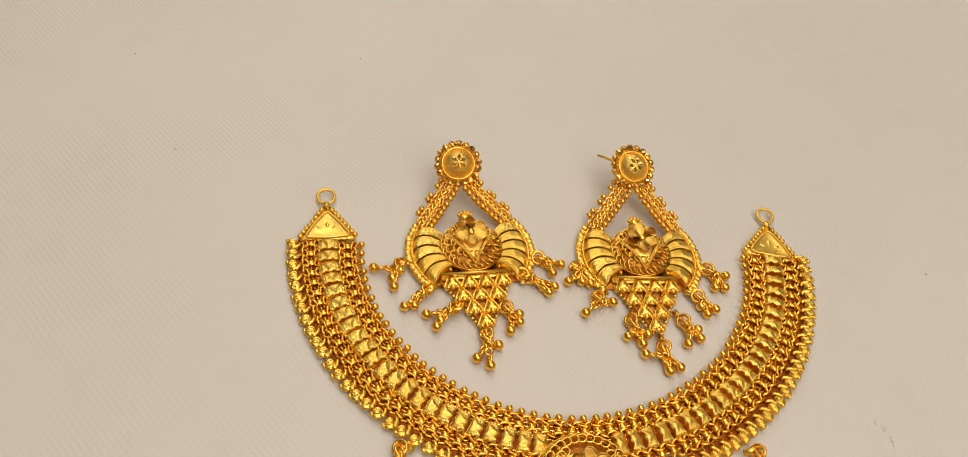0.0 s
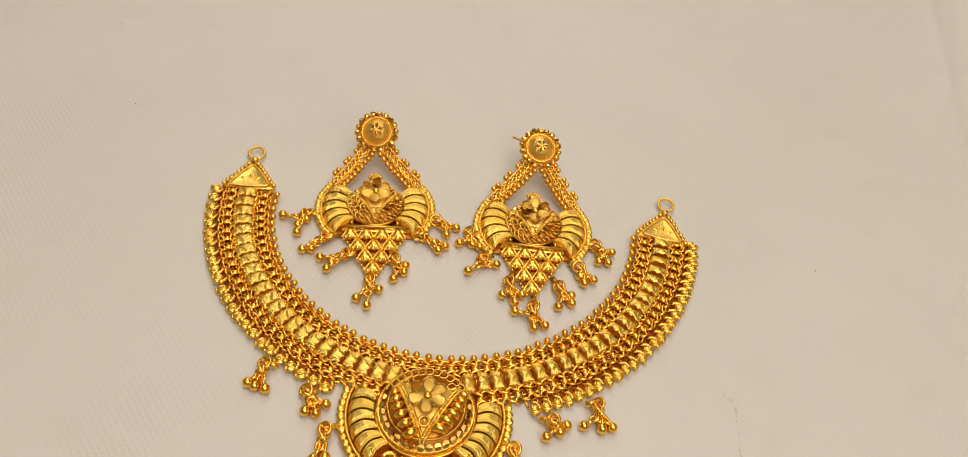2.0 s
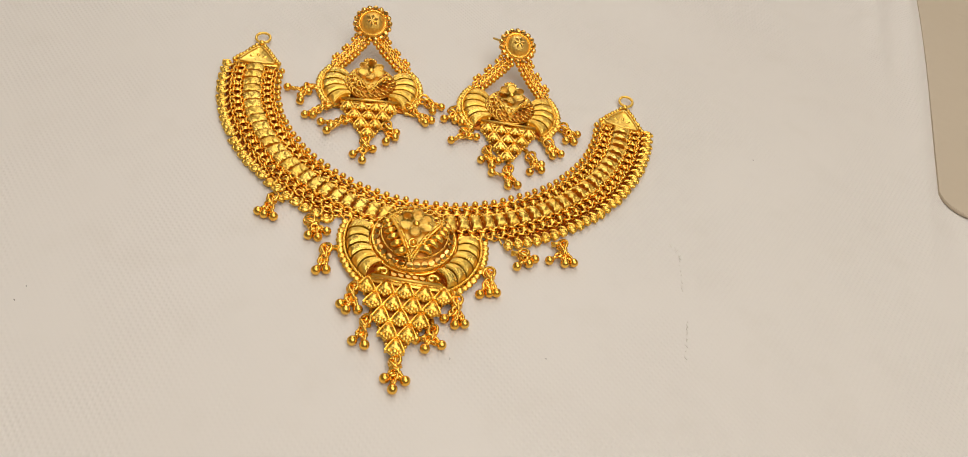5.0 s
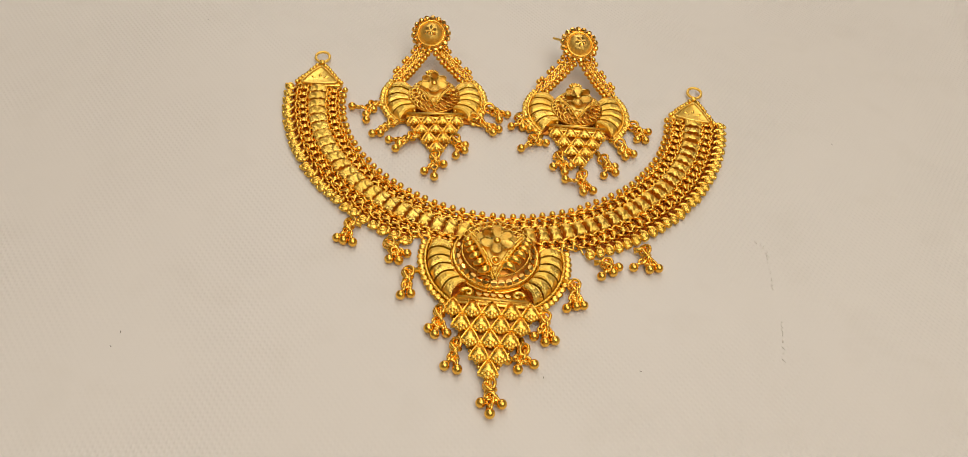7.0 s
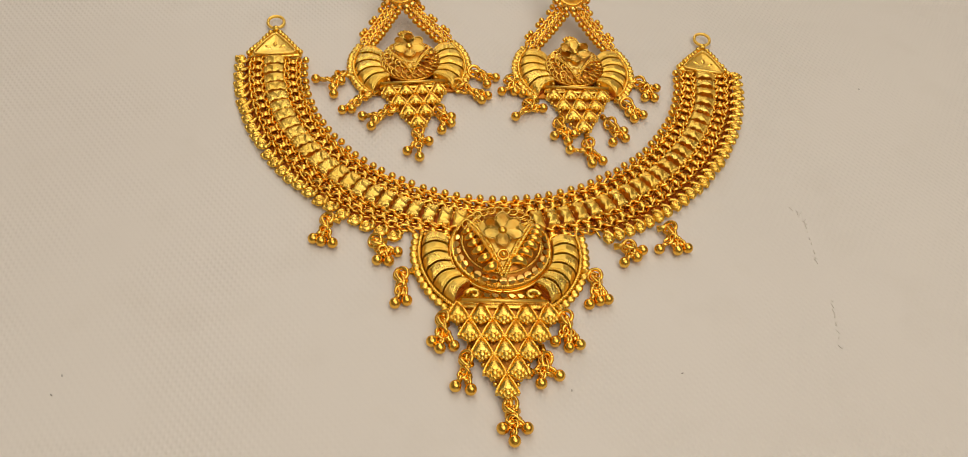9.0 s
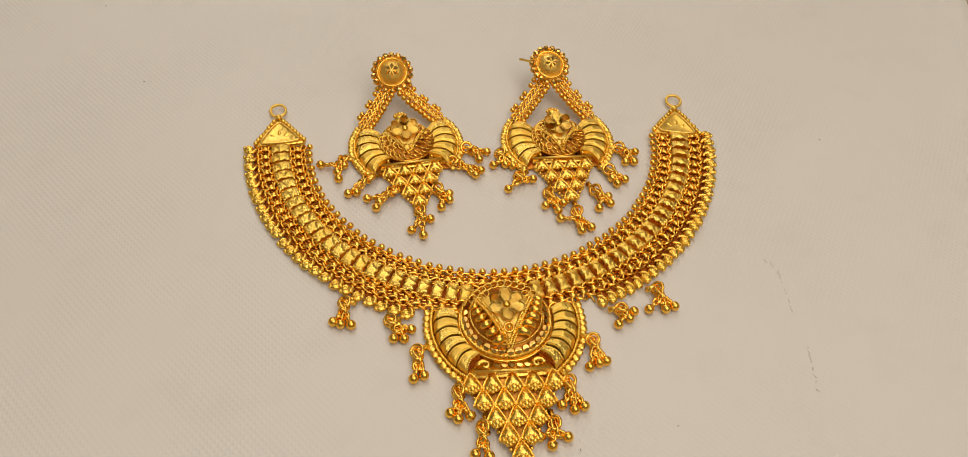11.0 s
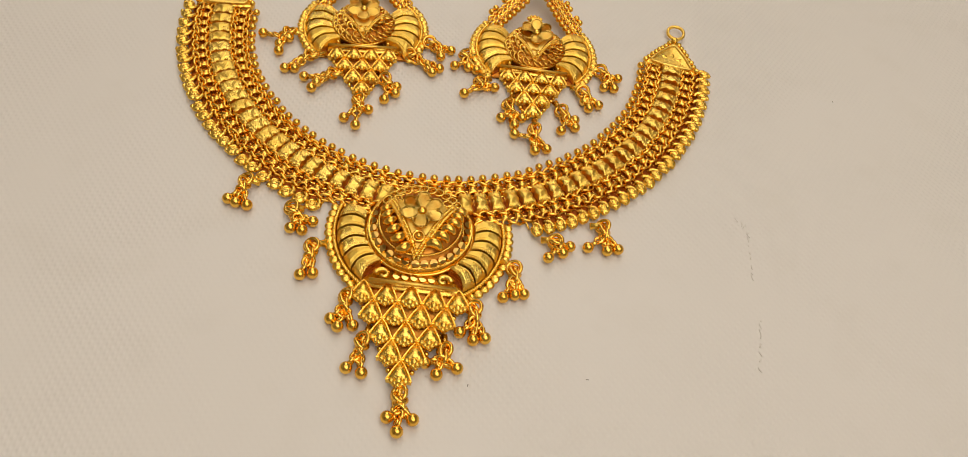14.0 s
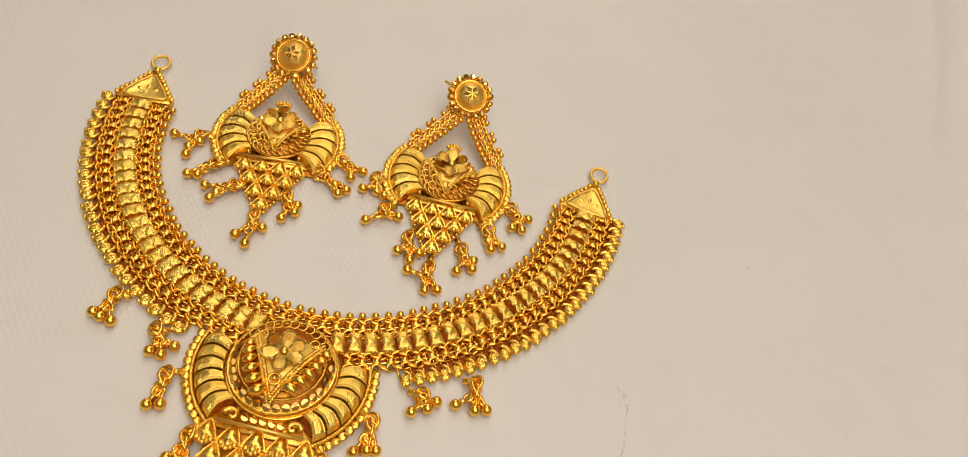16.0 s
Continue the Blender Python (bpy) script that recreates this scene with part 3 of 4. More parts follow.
def end_piece(side):
    """The triangular end of the band with its loop."""
    # x runs along the band, outwards from its end; y across
    base = mm(-68.2, -15.6, 0.0, 0, 0, 96) if side < 0 else mm(66.9, -16.6, 0.0, 0, 0, 80)
    outline = [(-0.3, -7.6), (1.2, -8.3), (13.2, -1.0), (13.2, 1.0), (1.2, 8.3), (-0.3, 7.6)]
    end = part("end_plate", mesh("end_plate", plate(outline, 0.3, 1.9, 0.5), CAST), necklace, base, "triangular gold end plate with beaded edges")
    tri = [(0.4, -6.7), (10.4, 0.0), (0.4, 6.7)]
    cx, cy = 3.7, 0.0
    bm = bmesh.new()
    rows = []
    for f, z in ((1.0, 1.6), (1.0, 2.5), (0.86, 2.35), (0.6, 2.05), (0.3, 2.0)):
        row = []
        for i in range(3):
            (xa, ya), (xb, yb) = tri[i], tri[(i + 1) % 3]
            for k in range(6):
                g = 0.08 + 0.84 * k / 5
                bow = 0.35 * math.sin(math.pi * g) * f
                x, y = xa + (xb - xa) * g, ya + (yb - ya) * g
                away = math.hypot(x - cx, y - cy)
                row.append(bm.verts.new((cx + (x - cx) * f * (1 + bow / away), cy + (y - cy) * f * (1 + bow / away), z)))
        rows.append(row)
    for a, b in zip(rows, rows[1:]):
        for i in range(18):
            bm.faces.new((a[i], a[(i + 1) % 18], b[(i + 1) % 18], b[i]))
    bm.faces.new(rows[-1])
    edge = [(v.co.x, v.co.y, 2.5) for v in rows[1]]
    part("triangle", mesh("triangle", bm, SATIN), end, None, "brushed gold dished triangle")
    part("triangle_rim", mesh("triangle_rim", sweep(bmesh.new(), edge, 0.42, 7, closed=True), SATIN), end)
    for a in (0, 62, -62):
        leaf = field(8, 4, lambda u, v: (1.25 * (u + 1), 0.6 * v * math.cos(u * 1.5), 0.22 * (1 - v * v) * math.cos(u * 1.5)), None)
        part("leaf_mark", mesh("leaf_mark", leaf, CAST), end, mm(3.2 + 0.9 * math.cos(radians(a)), 0.9 * math.sin(radians(a)) * 1.6, 2.08, 0, 0, a))
    for k in (-1, 1):
        for i in range(8):
            f = (i + 0.3) / 8
            part("bead", EDGE_BEAD, end, mm(0.6 + 11.4 * f, k * (8.1 - 7.2 * f), 2.0 + jig.uniform(-0.2, 0.3), jig.uniform(0, 90), jig.uniform(0, 90), 0))
    part("loop", mesh("loop", ring(2.55, 0.5, 0.3, 24, 8), SATIN), end, mm(16.9 if side < 0 else 17.4, 0, 1.6, 0, -6, 0), "plain gold wire loop")
    part("loop_neck", mesh("loop_neck", ball(1.2, 10, 8, 0.8), CAST), end, mm(13.4, 0, 1.7))


end_piece(-1)
end_piece(1)


# ---- fan, medallion and triangle, shared by pendant and earrings ----
def sector_plate(r1, r2, a0, a1, z0, z1):
    pts = [(x, y) for x, y, _ in arc(r2, a0, a1, 20)] + [(x, y) for x, y, _ in arc(r1, a1, a0, 20)]
    bm = bmesh.new()
    lo = [bm.verts.new((x, y, z0)) for x, y in pts]
    hi = [bm.verts.new((x, y, z1)) for x, y in pts]
    n = len(pts)
    for i in range(n):
        bm.faces.new((lo[i], lo[(i + 1) % n], hi[(i + 1) % n], hi[i]))
    for a in range(20):
        for row, flip in ((hi, False), (lo, True)):
            q = (row[a], row[a + 1], row[n - 2 - a], row[n - 1 - a])
            bm.faces.new(q[::-1] if flip else q)
    return bm


def flower(parent, m, petal, turns):
    core = part("flower", mesh("flower", ball(1.15, 12, 8, 0.7), POLISHED), parent, m)
    for a in turns:
        part("petal", petal, parent, m @ pose(0, 0, -0.0005, 0, -6, a))
    return core


def dome_z(r, R, base, top):
    return base + (top - base) * (1 - (min(r, R) / R) ** 2)


PEN_X, PEN_Y = -1.2, -90.8
# plate tinted dark red to stand for shade between the parts above it
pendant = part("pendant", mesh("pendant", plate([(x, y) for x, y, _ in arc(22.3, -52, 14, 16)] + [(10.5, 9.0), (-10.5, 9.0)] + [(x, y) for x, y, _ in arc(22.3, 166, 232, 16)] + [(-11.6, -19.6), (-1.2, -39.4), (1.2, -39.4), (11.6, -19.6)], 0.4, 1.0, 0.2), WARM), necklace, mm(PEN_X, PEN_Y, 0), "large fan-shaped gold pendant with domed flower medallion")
RIB = [rib_mesh(13.6, 20.2, 11.3, side) for side in (1, -1)]
for side in (0, 1):
    for k in range(6):
        a = 8.2 - 11.3 * k
        part("rib", RIB[side], pendant, mm(0, 0, 2.4, 0, 0, a if side == 0 else 180 - a))
    lo, hi = (-58, 15) if side == 0 else (165, 238)
    part("rope_wire", mesh("rope_wire", rope(arc(20.9, lo, hi, 30, 2.2), 0.5, 1.3), CAST), pendant)
    # floor darkened in its colour for the shade between ribs
    part("fan_floor", mesh("fan_floor", sector_plate(13.0, 21.0, lo, hi, 0.9, 1.3), SHADED_BACK, False), pendant)
    n = 14
    for k in range(n):
        a = lo + (hi - lo) * (k + 0.5) / n
        part("disc", CUT_DISC, pendant, mm(22.2 * math.cos(radians(a)), 22.2 * math.sin(radians(a)), 1.6, jig.uniform(-12, 12), jig.uniform(-12, 12), a * 3))

# medallion
R_MED, Z_RIM, Z_TOP = 13.0, 4.0, 9.2


def dome_mesh(R, z0, z1, low):
    bm = bmesh.new()
    rows = []
    n = 36
    for k in range(9):
        r = R * (1 - k / 9)
        rows.append([bm.verts.new((r * math.cos(2 * math.pi * i / n), r * math.sin(2 * math.pi * i / n), dome_z(r, R, z0, z1))) for i in range(n)])
    rows.insert(0, [bm.verts.new((v.co.x, v.co.y, low)) for v in rows[0]])
    for a, b in zip(rows, rows[1:]):
        for i in range(n):
            bm.faces.new((a[i], a[(i + 1) % n], b[(i + 1) % n], b[i]))
    tip = bm.verts.new((0, 0, z1))
    for i in range(n):
        bm.faces.new((rows[-1][i], rows[-1][(i + 1) % n], tip))
    return bm


# dome base carries painted gap shade so curls and ropes stand out
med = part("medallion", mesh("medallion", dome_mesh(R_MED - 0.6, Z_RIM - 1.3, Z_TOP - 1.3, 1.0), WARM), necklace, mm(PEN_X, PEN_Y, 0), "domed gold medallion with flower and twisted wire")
def tube_wall(r0, r1, z0, z1, n=48):
    bm = bmesh.new()
    rows = [[bm.verts.new((r * math.cos(2 * math.pi * i / n), r * math.sin(2 * math.pi * i / n), z)) for i in range(n)] for r, z in ((r1, z0), (r1, z1), (r0, z1), (r0, z0))]
    for k in range(4):
        for i in range(n):
            bm.faces.new((rows[k][i], rows[k][(i + 1) % n], rows[(k + 1) % 4][(i + 1) % n], rows[(k + 1) % 4][i]))
    return bm


part("side_wall", mesh("side_wall", tube_wall(R_MED - 1.0, R_MED - 0.3, 1.0, Z_RIM), CAST), med)
part("disc_ring", mesh("disc_ring", sector_plate(10.5, 12.7, 168, 372, Z_RIM - 0.2, Z_RIM + 0.5), CAST, False), med)
part("centre_plate", mesh("centre_plate", field(12, 10, lambda u, v: (4.0 * (u + 1) * v * 1.02, -9.4 + 7.4 * (u + 1), dome_z(math.hypot(4.0 * (u + 1) * v, -9.4 + 7.4 * (u + 1)), R_MED, Z_RIM, Z_TOP) - 0.25), None), SATIN), med)
part("rim", mesh("rim", ring(R_MED, 0.55, 0, 48, 8), POLISHED), med, mm(0, 0, Z_RIM - 1.6))
part("rope_wire", mesh("rope_wire", rope(arc(R_MED - 0.5, 0, 360, 60, Z_RIM)[:-1], 0.42, 1.2, True), CAST), med)
part("rope_wire", mesh("rope_wire", rope(arc(10.0, 150, 390, 50, dome_z(10.0, R_MED, Z_RIM, Z_TOP) + 0.1), 0.36, 1.1), CAST), med)
for k in range(19):
    a = 172 + 196 * k / 18
    z = dome_z(11.3, R_MED, Z_RIM, Z_TOP) - 0.4
    part("cut_disc", MED_DISC, med, pose(0, 0, 0, 0, 0, a) @ mm(11.4, 0, z, jig.uniform(-10, 10), 30 + jig.uniform(-8, 8), 0))
for k in range(24):
    a = 28 + 124 * (k % 12 + 0.5 * (k // 12)) / 11.5
    r = 10.6 if k < 12 else 8.3
    if k >= 12 and abs(a - 90) < 36:
        continue
    part("wire_circle", HOLE_RING, med, pose(0, 0, 0, 0, 0, a) @ mm(r, 0, dome_z(r, R_MED, Z_RIM, Z_TOP) + 0.1, 0, 12, 90))


def on_dome(x, y, lift=0.0):
    return (x, y, dome_z(math.hypot(x, y), R_MED, Z_RIM, Z_TOP) + lift)


for s in (-1, 1):
    for off in (0.0, 0.95):
        pts = [on_dome(s * (8.6 - off * 0.4 - (8.6 - 0.3) * f), 5.8 + off - 16.7 * f, 0.15) for f in [i / 12 for i in range(13)]]
        part("rope_wire", mesh("rope_wire", rope(pts, 0.5, 1.35), CAST), med)
    for k in range(6):
        f = k / 5
        x, y = s * (9.0 - 5.6 * f + 0.9 * math.sin(f * 3)), 3.0 - 11.2 * f
        bm = bmesh.new()
        pts = [(-1.5 + 3.0 * t, 1.0 * math.sin(t * 2.6), 0.6 * math.sin(t * 3.1)) for t in [i / 7 for i in range(8)]]
        sweep(bm, pts, lambda t: 0.3 + 0.78 * math.sin(math.pi * (0.1 + 0.85 * t)), 8)
        part("leaf_curl", mesh("leaf_curl", bm, POLISHED), med, Matrix.Translation(Vector(on_dome(x, y, 0.3)) / 1000) @ pose(0, 0, 0, 0, 0, -24 if s > 0 else 204) @ Matrix.Scale(0.95 + 0.4 * f, 4))
part("rope_wire", mesh("rope_wire", rope(arc(11.9, 20, 160, 40, dome_z(11.9, R_MED, Z_RIM, Z_TOP) + 0.1), 0.34, 1.1), CAST), med)
for s in (-1, 1):
    for k in range(6):
        f = k / 5
        x, y = s * (6.2 - 4.8 * f), 1.2 - 8.2 * f
        part("grain", GRAIN, med, mm(*on_dome(x, y, -0.05)))
PETAL = petal_mesh(4.9, 3.8, 0.3)
flower(med, mm(0, 0.9, 9.6, 3, 0, 0), PETAL, (90, 35, 145, -18, 198, 270))
part("boss_ring", mesh("boss_ring", ring(1.3, 0.32, 0, 18, 6), POLISHED), med, mm(0, -6.0, on_dome(0, -6.0)[2] + 0.4, 18))
part("boss", mesh("boss", ball(0.85, 12, 8), POLISHED), med, mm(0, -6.0, on_dome(0, -6.0)[2] + 0.5))

# scrolls and bar between medallion and triangle
part("scroll_plate", mesh("scroll_plate", plate([(-12.2, -17.6), (12.2, -17.6), (11.6, -15.2), (8.6, -12.4), (-8.6, -12.4), (-11.6, -15.2)], 0.9, 2.2, 0.3), CAST), pendant)
for s in (-1, 1):
    pts = [(s * (7.2 + (1.9 - 0.15 * i) * math.cos(i * 0.55)), -14.5 + (1.7 - 0.13 * i) * math.sin(i * 0.55), 3.3) for i in range(12)]
    part("scroll", mesh("scroll", sweep(bmesh.new(), pts, lambda t: 0.8 - 0.35 * t, 7), CAST), pendant)
for k in range(5):
    part("cut_disc", MED_DISC, pendant, mm(-4.2 + 2.1 * k, -14.5, 3.1, 14 + jig.uniform(-8, 8), 0, 90))
part("bar", mesh("bar", sweep(bmesh.new(), [(-10.2, -16.5, 3.6), (10.2, -16.5, 3.6)], 0.5, 7), SATIN), pendant)
for j, n in enumerate((5, 4, 3, 2, 1)):
    for k in range(n):
        part("diamond", CELL, pendant, mm((k - (n - 1) / 2) * 5.58, -19.6 - 5.0 * j, 2.2, -4 + jig.uniform(-2, 2), jig.uniform(-2, 2), jig.uniform(-2, 2)))
for s in (-1, 1):
    for k in range(18):
        f = k / 17
        part("grain", GRAIN, pendant, mm(s * (12.5 - 11.2 * f), -19.2 - 21.4 * f, 1.3))
part("tip_lug", mesh("tip_lug", sweep(bmesh.new(), [(0, -40, 1.6), (0, -41.5, 1.6), (0, -43.2, 1.5)], 0.75, 7), CAST), pendant)

NECK_CHARMS = (
    (-46.1, -81.2, ((-49.3, -87.8), (-47.2, -88.7), (-44.3, -89.2))),
    (-33.7, -88.2, ((-32.6, -94.4), (-29.7, -94.6), (-27.6, -91.7))),
    (-26.3, -98.7, ((-27.6, -107.4), (-24.8, -106.6))),
    (-15.9, -111.5, ((-18.5, -118.2), (-16.6, -120.1), (-13.3, -119.3))),
    (-10.3, -122.5, ((-13.0, -130.0), (-9.5, -130.9))),
    (-0.6, -134.5, ((-2.6, -140.4), (-0.1, -143.4), (2.9, -140.4))),
    (8.3, -122.7, ((4.0, -126.5), (6.8, -129.2), (11.2, -127.0))),
    (13.9, -110.7, ((11.0, -117.9), (14.2, -119.4), (16.9, -118.6))),
    (22.6, -98.1, ((20.4, -106.9), (23.2, -105.8), (25.3, -105.4))),
    (32.4, -88.5, ((31.0, -93.8), (34.6, -91.9), (36.4, -89.6))),
    (44.9, -81.7, ((41.0, -89.1), (45.9, -89.4), (48.7, -88.5))),
)
for i, (x, y, balls) in enumerate(NECK_CHARMS):
    charm(necklace, x, y, balls, 100 + i)


# ---- the earrings ----
EAR_RIB = [rib_mesh(9.2, 16.9, 16.0, side) for side in (1, -1)]
EAR_PETAL = petal_mesh(4.5, 3.7, 0.3)
# earring plate: dark red shade of the gaps is in its colour
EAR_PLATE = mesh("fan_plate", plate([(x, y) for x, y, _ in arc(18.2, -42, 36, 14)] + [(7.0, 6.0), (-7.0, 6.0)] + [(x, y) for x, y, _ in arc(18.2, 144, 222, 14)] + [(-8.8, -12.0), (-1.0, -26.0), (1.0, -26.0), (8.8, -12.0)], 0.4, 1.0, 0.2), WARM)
# earring dome base darkened as shade under the wire circles
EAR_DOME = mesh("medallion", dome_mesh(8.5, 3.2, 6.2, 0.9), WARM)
EAR_CENTRE = mesh("centre_plate", field(10, 8, lambda u, v: (2.3 * (u + 1) * v, -7.0 + 4.6 * (u + 1), dome_z(math.hypot(2.3 * (u + 1) * v, -7.0 + 4.6 * (u + 1)), 8.6, 3.2, 6.4)), None), SATIN)
EAR_RIM = mesh("rim", ring(8.9, 0.38, 0, 40, 7), POLISHED)
EAR_ROPE = [mesh("rope_wire", rope(arc(17.3, lo, hi, 26, 2.0), 0.45, 1.2), CAST) for lo, hi in ((-44, 37), (143, 224))]
# earring fan floors carry painted shade for the rib gaps
EAR_FLOOR = [mesh("fan_floor", sector_plate(8.8, 17.3, lo, hi, 0.9, 1.2), SHADED_BACK, False) for lo, hi in ((-44, 37), (143, 224))]
EAR_BAR = mesh("bar", sweep(bmesh.new(), [(-9.9, -9.4, 3.1), (9.9, -9.4, 3.1)], 0.42, 7), SATIN)


EAR_BAR_PLATE = mesh("bar_plate", plate([(-10.2, -10.6), (10.2, -10.6), (10.0, -8.6), (7.4, -6.6), (-7.4, -6.6), (-10.0, -8.6)], 0.9, 2.0, 0.3), CAST)


def stud_dome():
    bm = bmesh.new()
    n = 28
    rows = [[bm.verts.new((r * math.cos(2 * math.pi * i / n), r * math.sin(2 * math.pi * i / n), z)) for i in range(n)] for r, z in ((5.2, -0.6), (5.2, 0.5), (4.6, 0.7), (4.2, 0.5), (4.0, 0.9), (3.3, 1.9), (2.2, 2.7), (1.0, 3.05))]
    for a, b in zip(rows, rows[1:]):
        for i in range(n):
            bm.faces.new((a[i], a[(i + 1) % n], b[(i + 1) % n], b[i]))
    bm.faces.new(rows[-1])
    bm.faces.new(rows[0][::-1])
    return mesh("stud", bm, BRUSHED)


def star_cut():
    """The six bright cuts on the stud, each a narrow two-sided leaf laid on the dome."""
    bm = bmesh.new()
    for k in range(6):
        a = k * math.pi / 3 + 0.3
        def pt(r, s, z):
            return bm.verts.new((r * math.cos(a) - s * math.sin(a), r * math.sin(a) + s * math.cos(a), z))
        p, q, l, t = pt(0.2, 0, 3.1), pt(2.5, 0, 2.62), pt(1.45, 0.62, 3.0), pt(1.45, -0.62, 3.0)
        m = pt(1.45, 0, 3.42)
        for f in ((p, l, m), (l, q, m), (q, t, m), (t, p, m)):
            bm.faces.new(f)
    return mesh("star_cut", bm, CUT, smooth=False)


STUD = stud_dome()
STAR_CUT = star_cut()
STUD_WIRE = mesh("wire_circle", ring(4.6, 0.34, 0, 32, 6), POLISHED)
BEAD_STEM = mesh("bead_stem", sweep(bmesh.new(), [(0, 0, 0), (1.5, 0, 0)], 0.28, 6), POLISHED)
EAR_BEAD = mesh("bead", ball(0.98, 14, 10), POLISHED)


def earring(x0, y0, turn, lean, at, post, charms, seed, label):
    base = mm(x0, y0, 0, 0, 0, turn)
    ear = tagged(new("earring"), label, "earring", "pair of earrings")
    ear.matrix_basis = base
    rg = random.Random(seed)
    fan = part("fan_plate", EAR_PLATE, ear, None, "fan of puffed gold ribs over a pointed triangle")
    for side in (0, 1):
        for k in range(5):
            a = 27 - 16.0 * k
            part("rib", EAR_RIB[side], fan, mm(0, 0, 1.9, 0, 0, a if side == 0 else 180 - a))
        part("rope_wire", EAR_ROPE[side], fan)
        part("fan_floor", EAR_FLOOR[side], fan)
        lo, hi = ((-46, 38), (142, 226))[side]
        for k in range(15):
            a = lo + (hi - lo) * (k + 0.5) / 15
            part("disc", EAR_DISC, fan, mm(18.4 * math.cos(radians(a)), 18.4 * math.sin(radians(a)), 1.5, rg.uniform(-14, 14), rg.uniform(-14, 14), a * 3))
    part("bar", EAR_BAR, fan)
    part("bar_plate", EAR_BAR_PLATE, fan)
    for s in (-1, 1):
        part("grain", GRAIN, fan, mm(s * 7.2, -7.4, 2.6))
    for j, n in enumerate((4, 3, 2, 1)):
        for k in range(n):
            part("diamond", EAR_CELL, fan, mm((k - (n - 1) / 2) * 4.9, -12.3 - 4.55 * j, 2.0, -4 + rg.uniform(-3, 3), rg.uniform(-3, 3), rg.uniform(-2, 2)))
    for s in (-1, 1):
        for k in range(13):
            f = k / 12
            part("grain", GRAIN, fan, mm(s * (9.5 - 8.2 * f), -12.0 - 15.8 * f, 1.2))
    med = part("medallion", EAR_DOME, ear, mm(0, 0.4, 0), "openwork gold dome with a raised flower")
    part("rim", EAR_RIM, med, mm(0, 0, 2.9))
    part("centre_plate", EAR_CENTRE, med)
    for k in range(34):
        a = 165 + 210 * k / 21 if k < 22 else 20 + 140 * (k - 22) / 11
        r = 6.9 if k % 2 or k >= 22 else 5.1
        part("wire_circle", HOLE_RING, med, pose(0, 0, 0, 0, 0, a) @ mm(r, 0, dome_z(r, 8.6, 3.4, 6.6), rg.uniform(-15, 15), 24, 90))
    for k in range(18):
        part("wire_circle", HOLE_RING, med, pose(0, 0, 0, 0, 0, 172 + 196 * k / 17) @ mm(7.9, 0, 3.85, rg.uniform(-10, 10), 28, 90))
    for s in (-1, 1):
        for off in (0, 0.85):
            pts = [(s * (7.4 - 7.2 * f), 3.2 + off - 10.6 * f, dome_z(math.hypot(7.4 - 7.2 * f, 3.2 - 10.6 * f), 8.6, 3.5, 6.8) + 0.3) for f in [i / 9 for i in range(10)]]
            part("rope_wire", mesh("rope_wire", rope(pts, 0.36, 1.1), CAST), med)
        for k in range(2):
            part("cut_disc", MED_DISC, med, mm(s * (3.6 + 1.7 * k), -3.6 + 2.2 * k, dome_z(4.5 + k, 8.6, 3.4, 6.6), -25, s * 25))
        for k in range(4):
            a = 90 + s * (22 + 17 * k)
            part("cut_disc", MED_DISC, med, mm(7.4 * math.cos(radians(a)), 7.4 * math.sin(radians(a)), 4.2, rg.uniform(-25, 25), rg.uniform(-25, 25), 0))
    part("crown", mesh("crown", ball(2.1, 9, 6, 0.9), CAST, False), med, mm(-0.5, 8.8, 5.0))
    part("crown_bead", GRAIN, med, mm(-0.7, 11.3, 5.3))
    for k in range(5):
        a = 30 + 30 * k
        part("grain", GRAIN, med, mm(-0.5 + 2.1 * math.cos(radians(a)), 8.8 + 2.1 * math.sin(radians(a)), 5.8))
    flower(med, mm(0, 2.0, 7.3, 6, 0, rg.uniform(-8, 8)), EAR_PETAL, (90, 34, 146, -20, 200, 270))
    # stud
    rise = at[2]
    head = mm(*at) @ pose(0, 0, 0, lean[0], lean[1], 0) @ Matrix.Scale(1.07, 4)
    stud = part("stud", STUD, ear, head, "domed gold stud ringed with diamond-cut beads")
    part("wire_circle", STUD_WIRE, stud, mm(0, 0, 0.6))
    part("star_cut", STAR_CUT, stud, mm(0, 0, -0.02))
    for k in range(18):
        a = 360 * k / 18
        part("cut_bead", STUD_DISC, stud, pose(0, 0, 0, 0, 0, a) @ mm(5.9, 0, 0.0, rg.uniform(0, 90), rg.uniform(0, 90), rg.uniform(0, 90)))
    part("post", mesh("post", sweep(bmesh.new(), [(0, 0, -0.4), (post[0] * 0.5, post[1] * 0.5, post[2] * 0.5), post], 0.45, 8), SATIN), ear, mm(*at), "straight gold ear post")
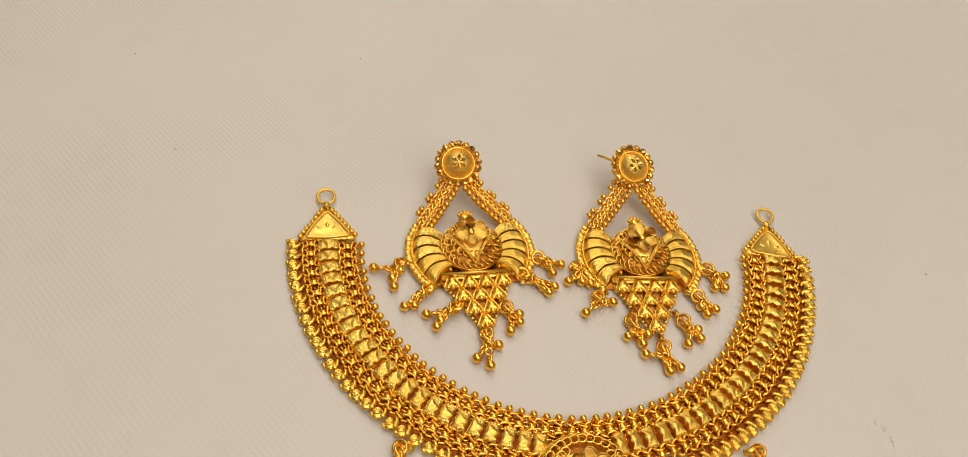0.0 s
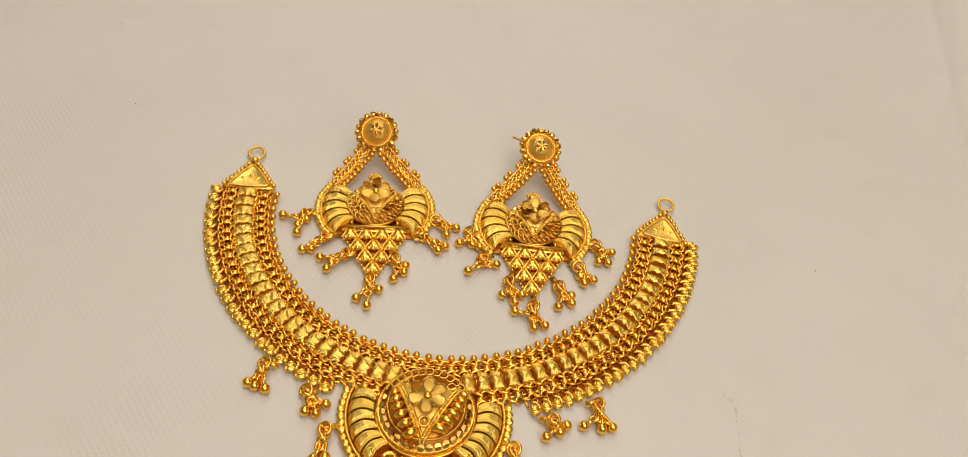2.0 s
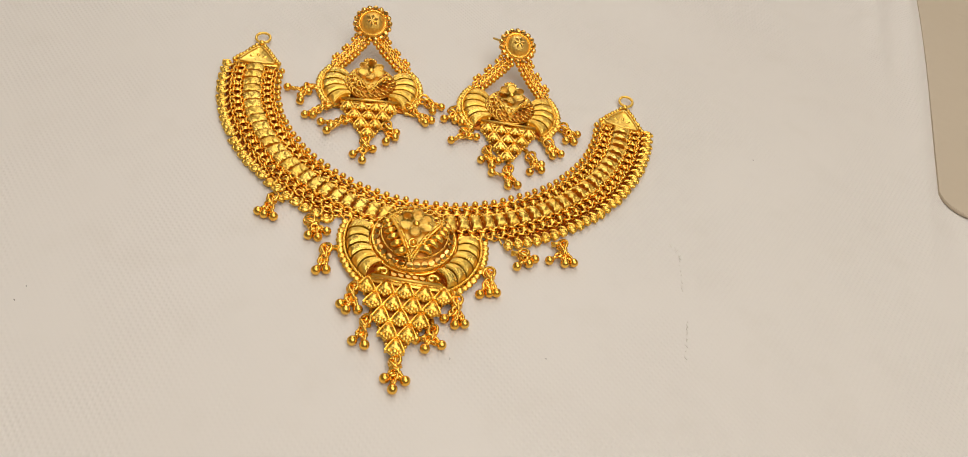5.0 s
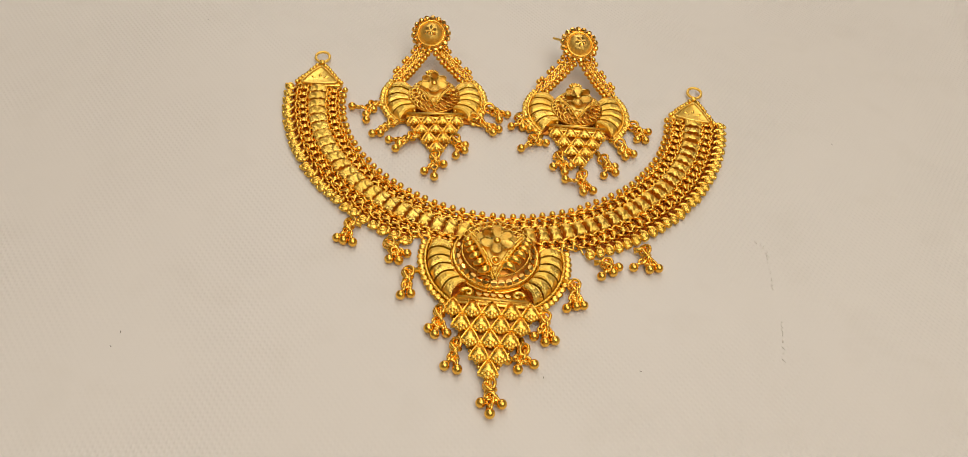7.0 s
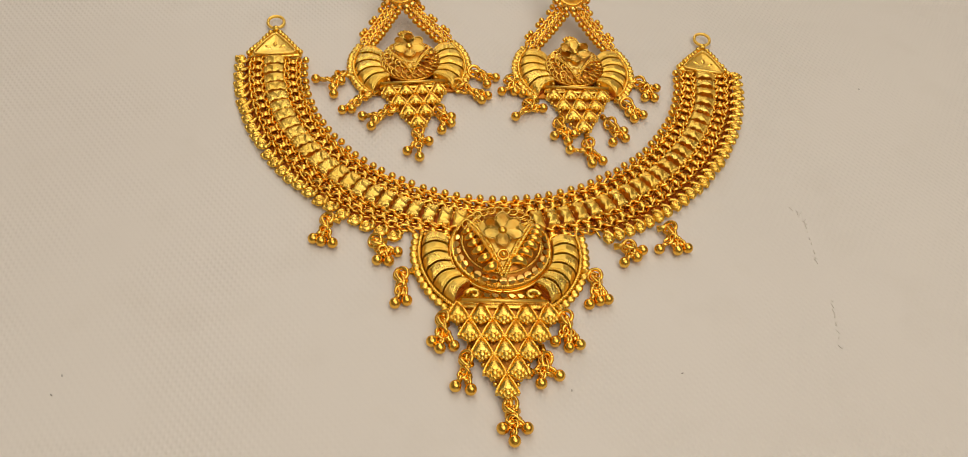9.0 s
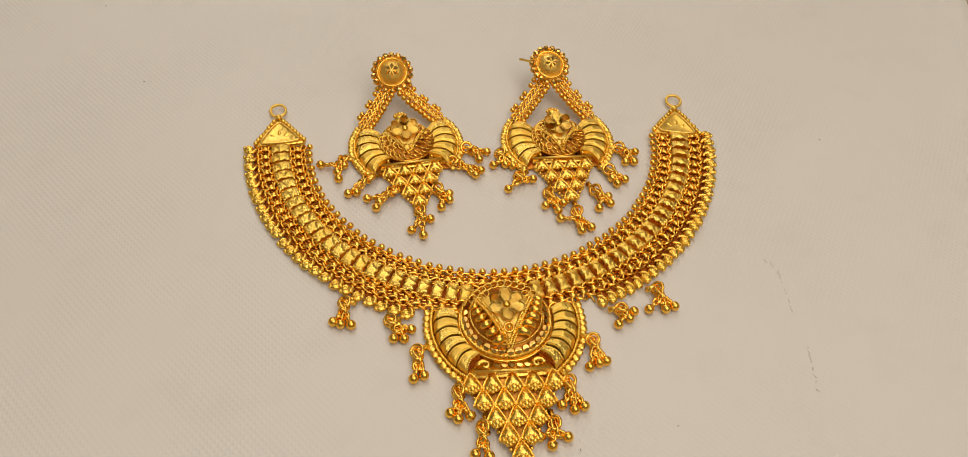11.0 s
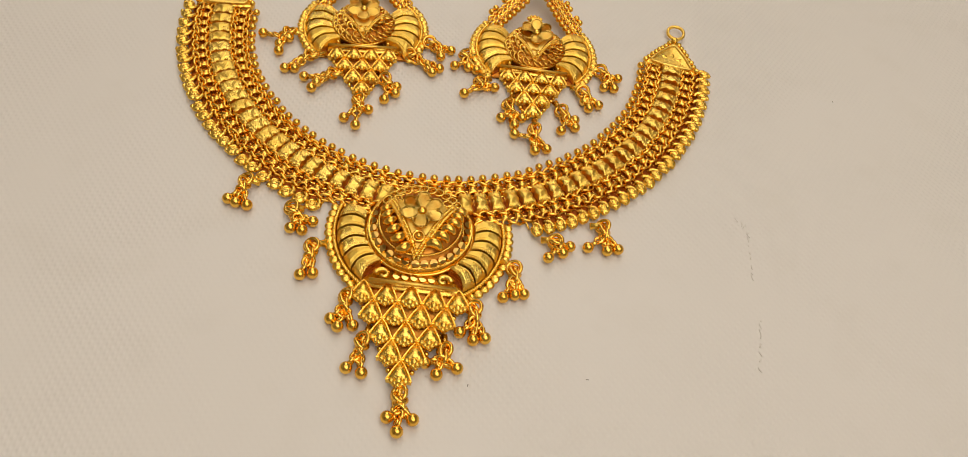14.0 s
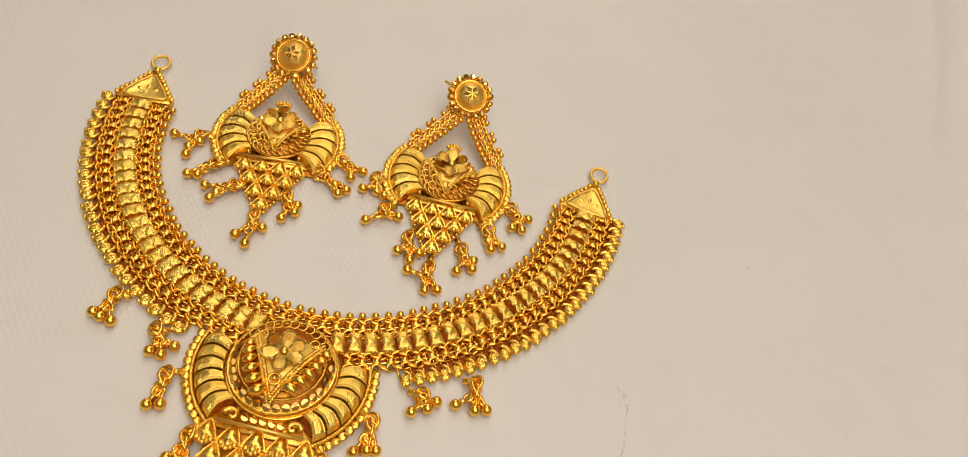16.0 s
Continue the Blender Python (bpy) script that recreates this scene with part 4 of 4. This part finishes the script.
    # the two chain straps
    for s in (-1, 1):
        a, b = Vector((at[0] + s * 2.9, at[1] - 4.4, rise - 3.8)), Vector((s * 13.3, 10.3, 2.4))
        d = (b - a)
        e = math.degrees(math.atan2(d.y, d.x))
        out = Vector((-d.y, d.x, 0)).normalized()
        n = 9
        for k in range(n):
            f = (k + 0.5) / n
            p = a + d * f + Vector((0, 0, -0.6 * math.sin(math.pi * f)))
            part("star_link", SMALL_STAR, ear, mm(*p, rg.uniform(-25, 25), 14, e + rg.uniform(-10, 10)))
            for w in (-1, 1):
                q = p + out * (1.0 * w)
                part("chain_link", SMALL_LINK, ear, mm(q.x, q.y, q.z + 0.5, 42 * w + rg.uniform(-20, 20), 12 + rg.uniform(-15, 15), e + 18 * w))
                q = p + out * (1.0 * w) + d.normalized() * 0.95
                part("chain_link", SMALL_LINK, ear, mm(q.x, q.y, q.z + 0.2, -46 * w, 12, e - 15 * w))
                if k % 3 != 2 or w * s < 0:
                    q = p + out * (1.3 * w)
                    part("bead_stem", BEAD_STEM, ear, mm(q.x, q.y, q.z + 0.2, 0, 0, math.degrees(math.atan2(out.y * w, out.x * w))))
                    q = p + out * (2.9 * w)
                    part("bead", EAR_BEAD, ear, mm(q.x, q.y, q.z + 0.3 + rg.uniform(-0.2, 0.2)))
    for s in (-1, 0, 1):
        part("jump_ring", SMALL_RING, ear, mm(at[0] + s * 2.2, at[1] - 4.6, rise - 3.6, 70, 0, 90 + 20 * s))
    inv = base.inverted()
    for i, (ax, ay, balls) in enumerate(charms):
        def local(x, y):
            v = inv @ Vector((x / 1000, y / 1000, 0))
            return v.x * 1000, v.y * 1000
        charm(ear, *local(ax, ay), [local(*b) for b in balls], seed * 10 + i, (0.0, -8.0))
    return ear


earring(-26.5, -17.9, 7.2, (32, -6), (-0.6, 26.0, 11.6), (6.0, 8.5, -10.4), (
    (-46.6, -24.0, ((-54.6, -26.1), (-49.2, -29.5), (-48.7, -32.6), (-47.0, -26.6))),
    (-38.4, -32.7, ((-45.6, -39.2), (-42.9, -38.8))),
    (-30.5, -39.0, ((-39.6, -41.8), (-36.8, -45.8), (-35.8, -43.4))),
    (-23.2, -47.7, ((-26.1, -55.5), (-22.6, -57.8), (-20.1, -51.3))),
    (-17.6, -38.5, ((-16.4, -46.5), (-13.7, -43.6), (-13.6, -41.0))),
    (-12.3, -27.0, ((-6.0, -30.2), (-4.4, -33.1), (-2.5, -30.9))),
    (-7.1, -20.6, ((0.2, -22.5), (-2.6, -26.0))),
), 3, "yellow gold fan earring with flower dome and ball charms")
earring(24.8, -17.9, 1.0, (28, 8), (0.7, 27.8, 11.6), (-9.0, 9.0, -4.0), (
    (4.4, -23.4, ((1.8, -28.9), (5.8, -28.7), (8.2, -29.6))),
    (9.7, -34.1, ((5.5, -40.0), (14.0, -36.0))),
    (18.1, -41.9, ((16.5, -47.7), (20.4, -49.8), (22.4, -46.8))),
    (26.2, -50.5, ((20.6, -53.3), (26.5, -58.5), (29.7, -57.3))),
    (33.3, -41.8, ((33.6, -49.6), (37.6, -47.7), (37.5, -44.7))),
    (39.4, -32.8, ((41.5, -39.3), (44.4, -37.5), (40.2, -36.6))),
    (44.7, -22.8, ((46.2, -29.6), (49.2, -29.5), (50.4, -25.1))),
), 5, "yellow gold fan earring, slightly turned, with flower dome and ball charms")
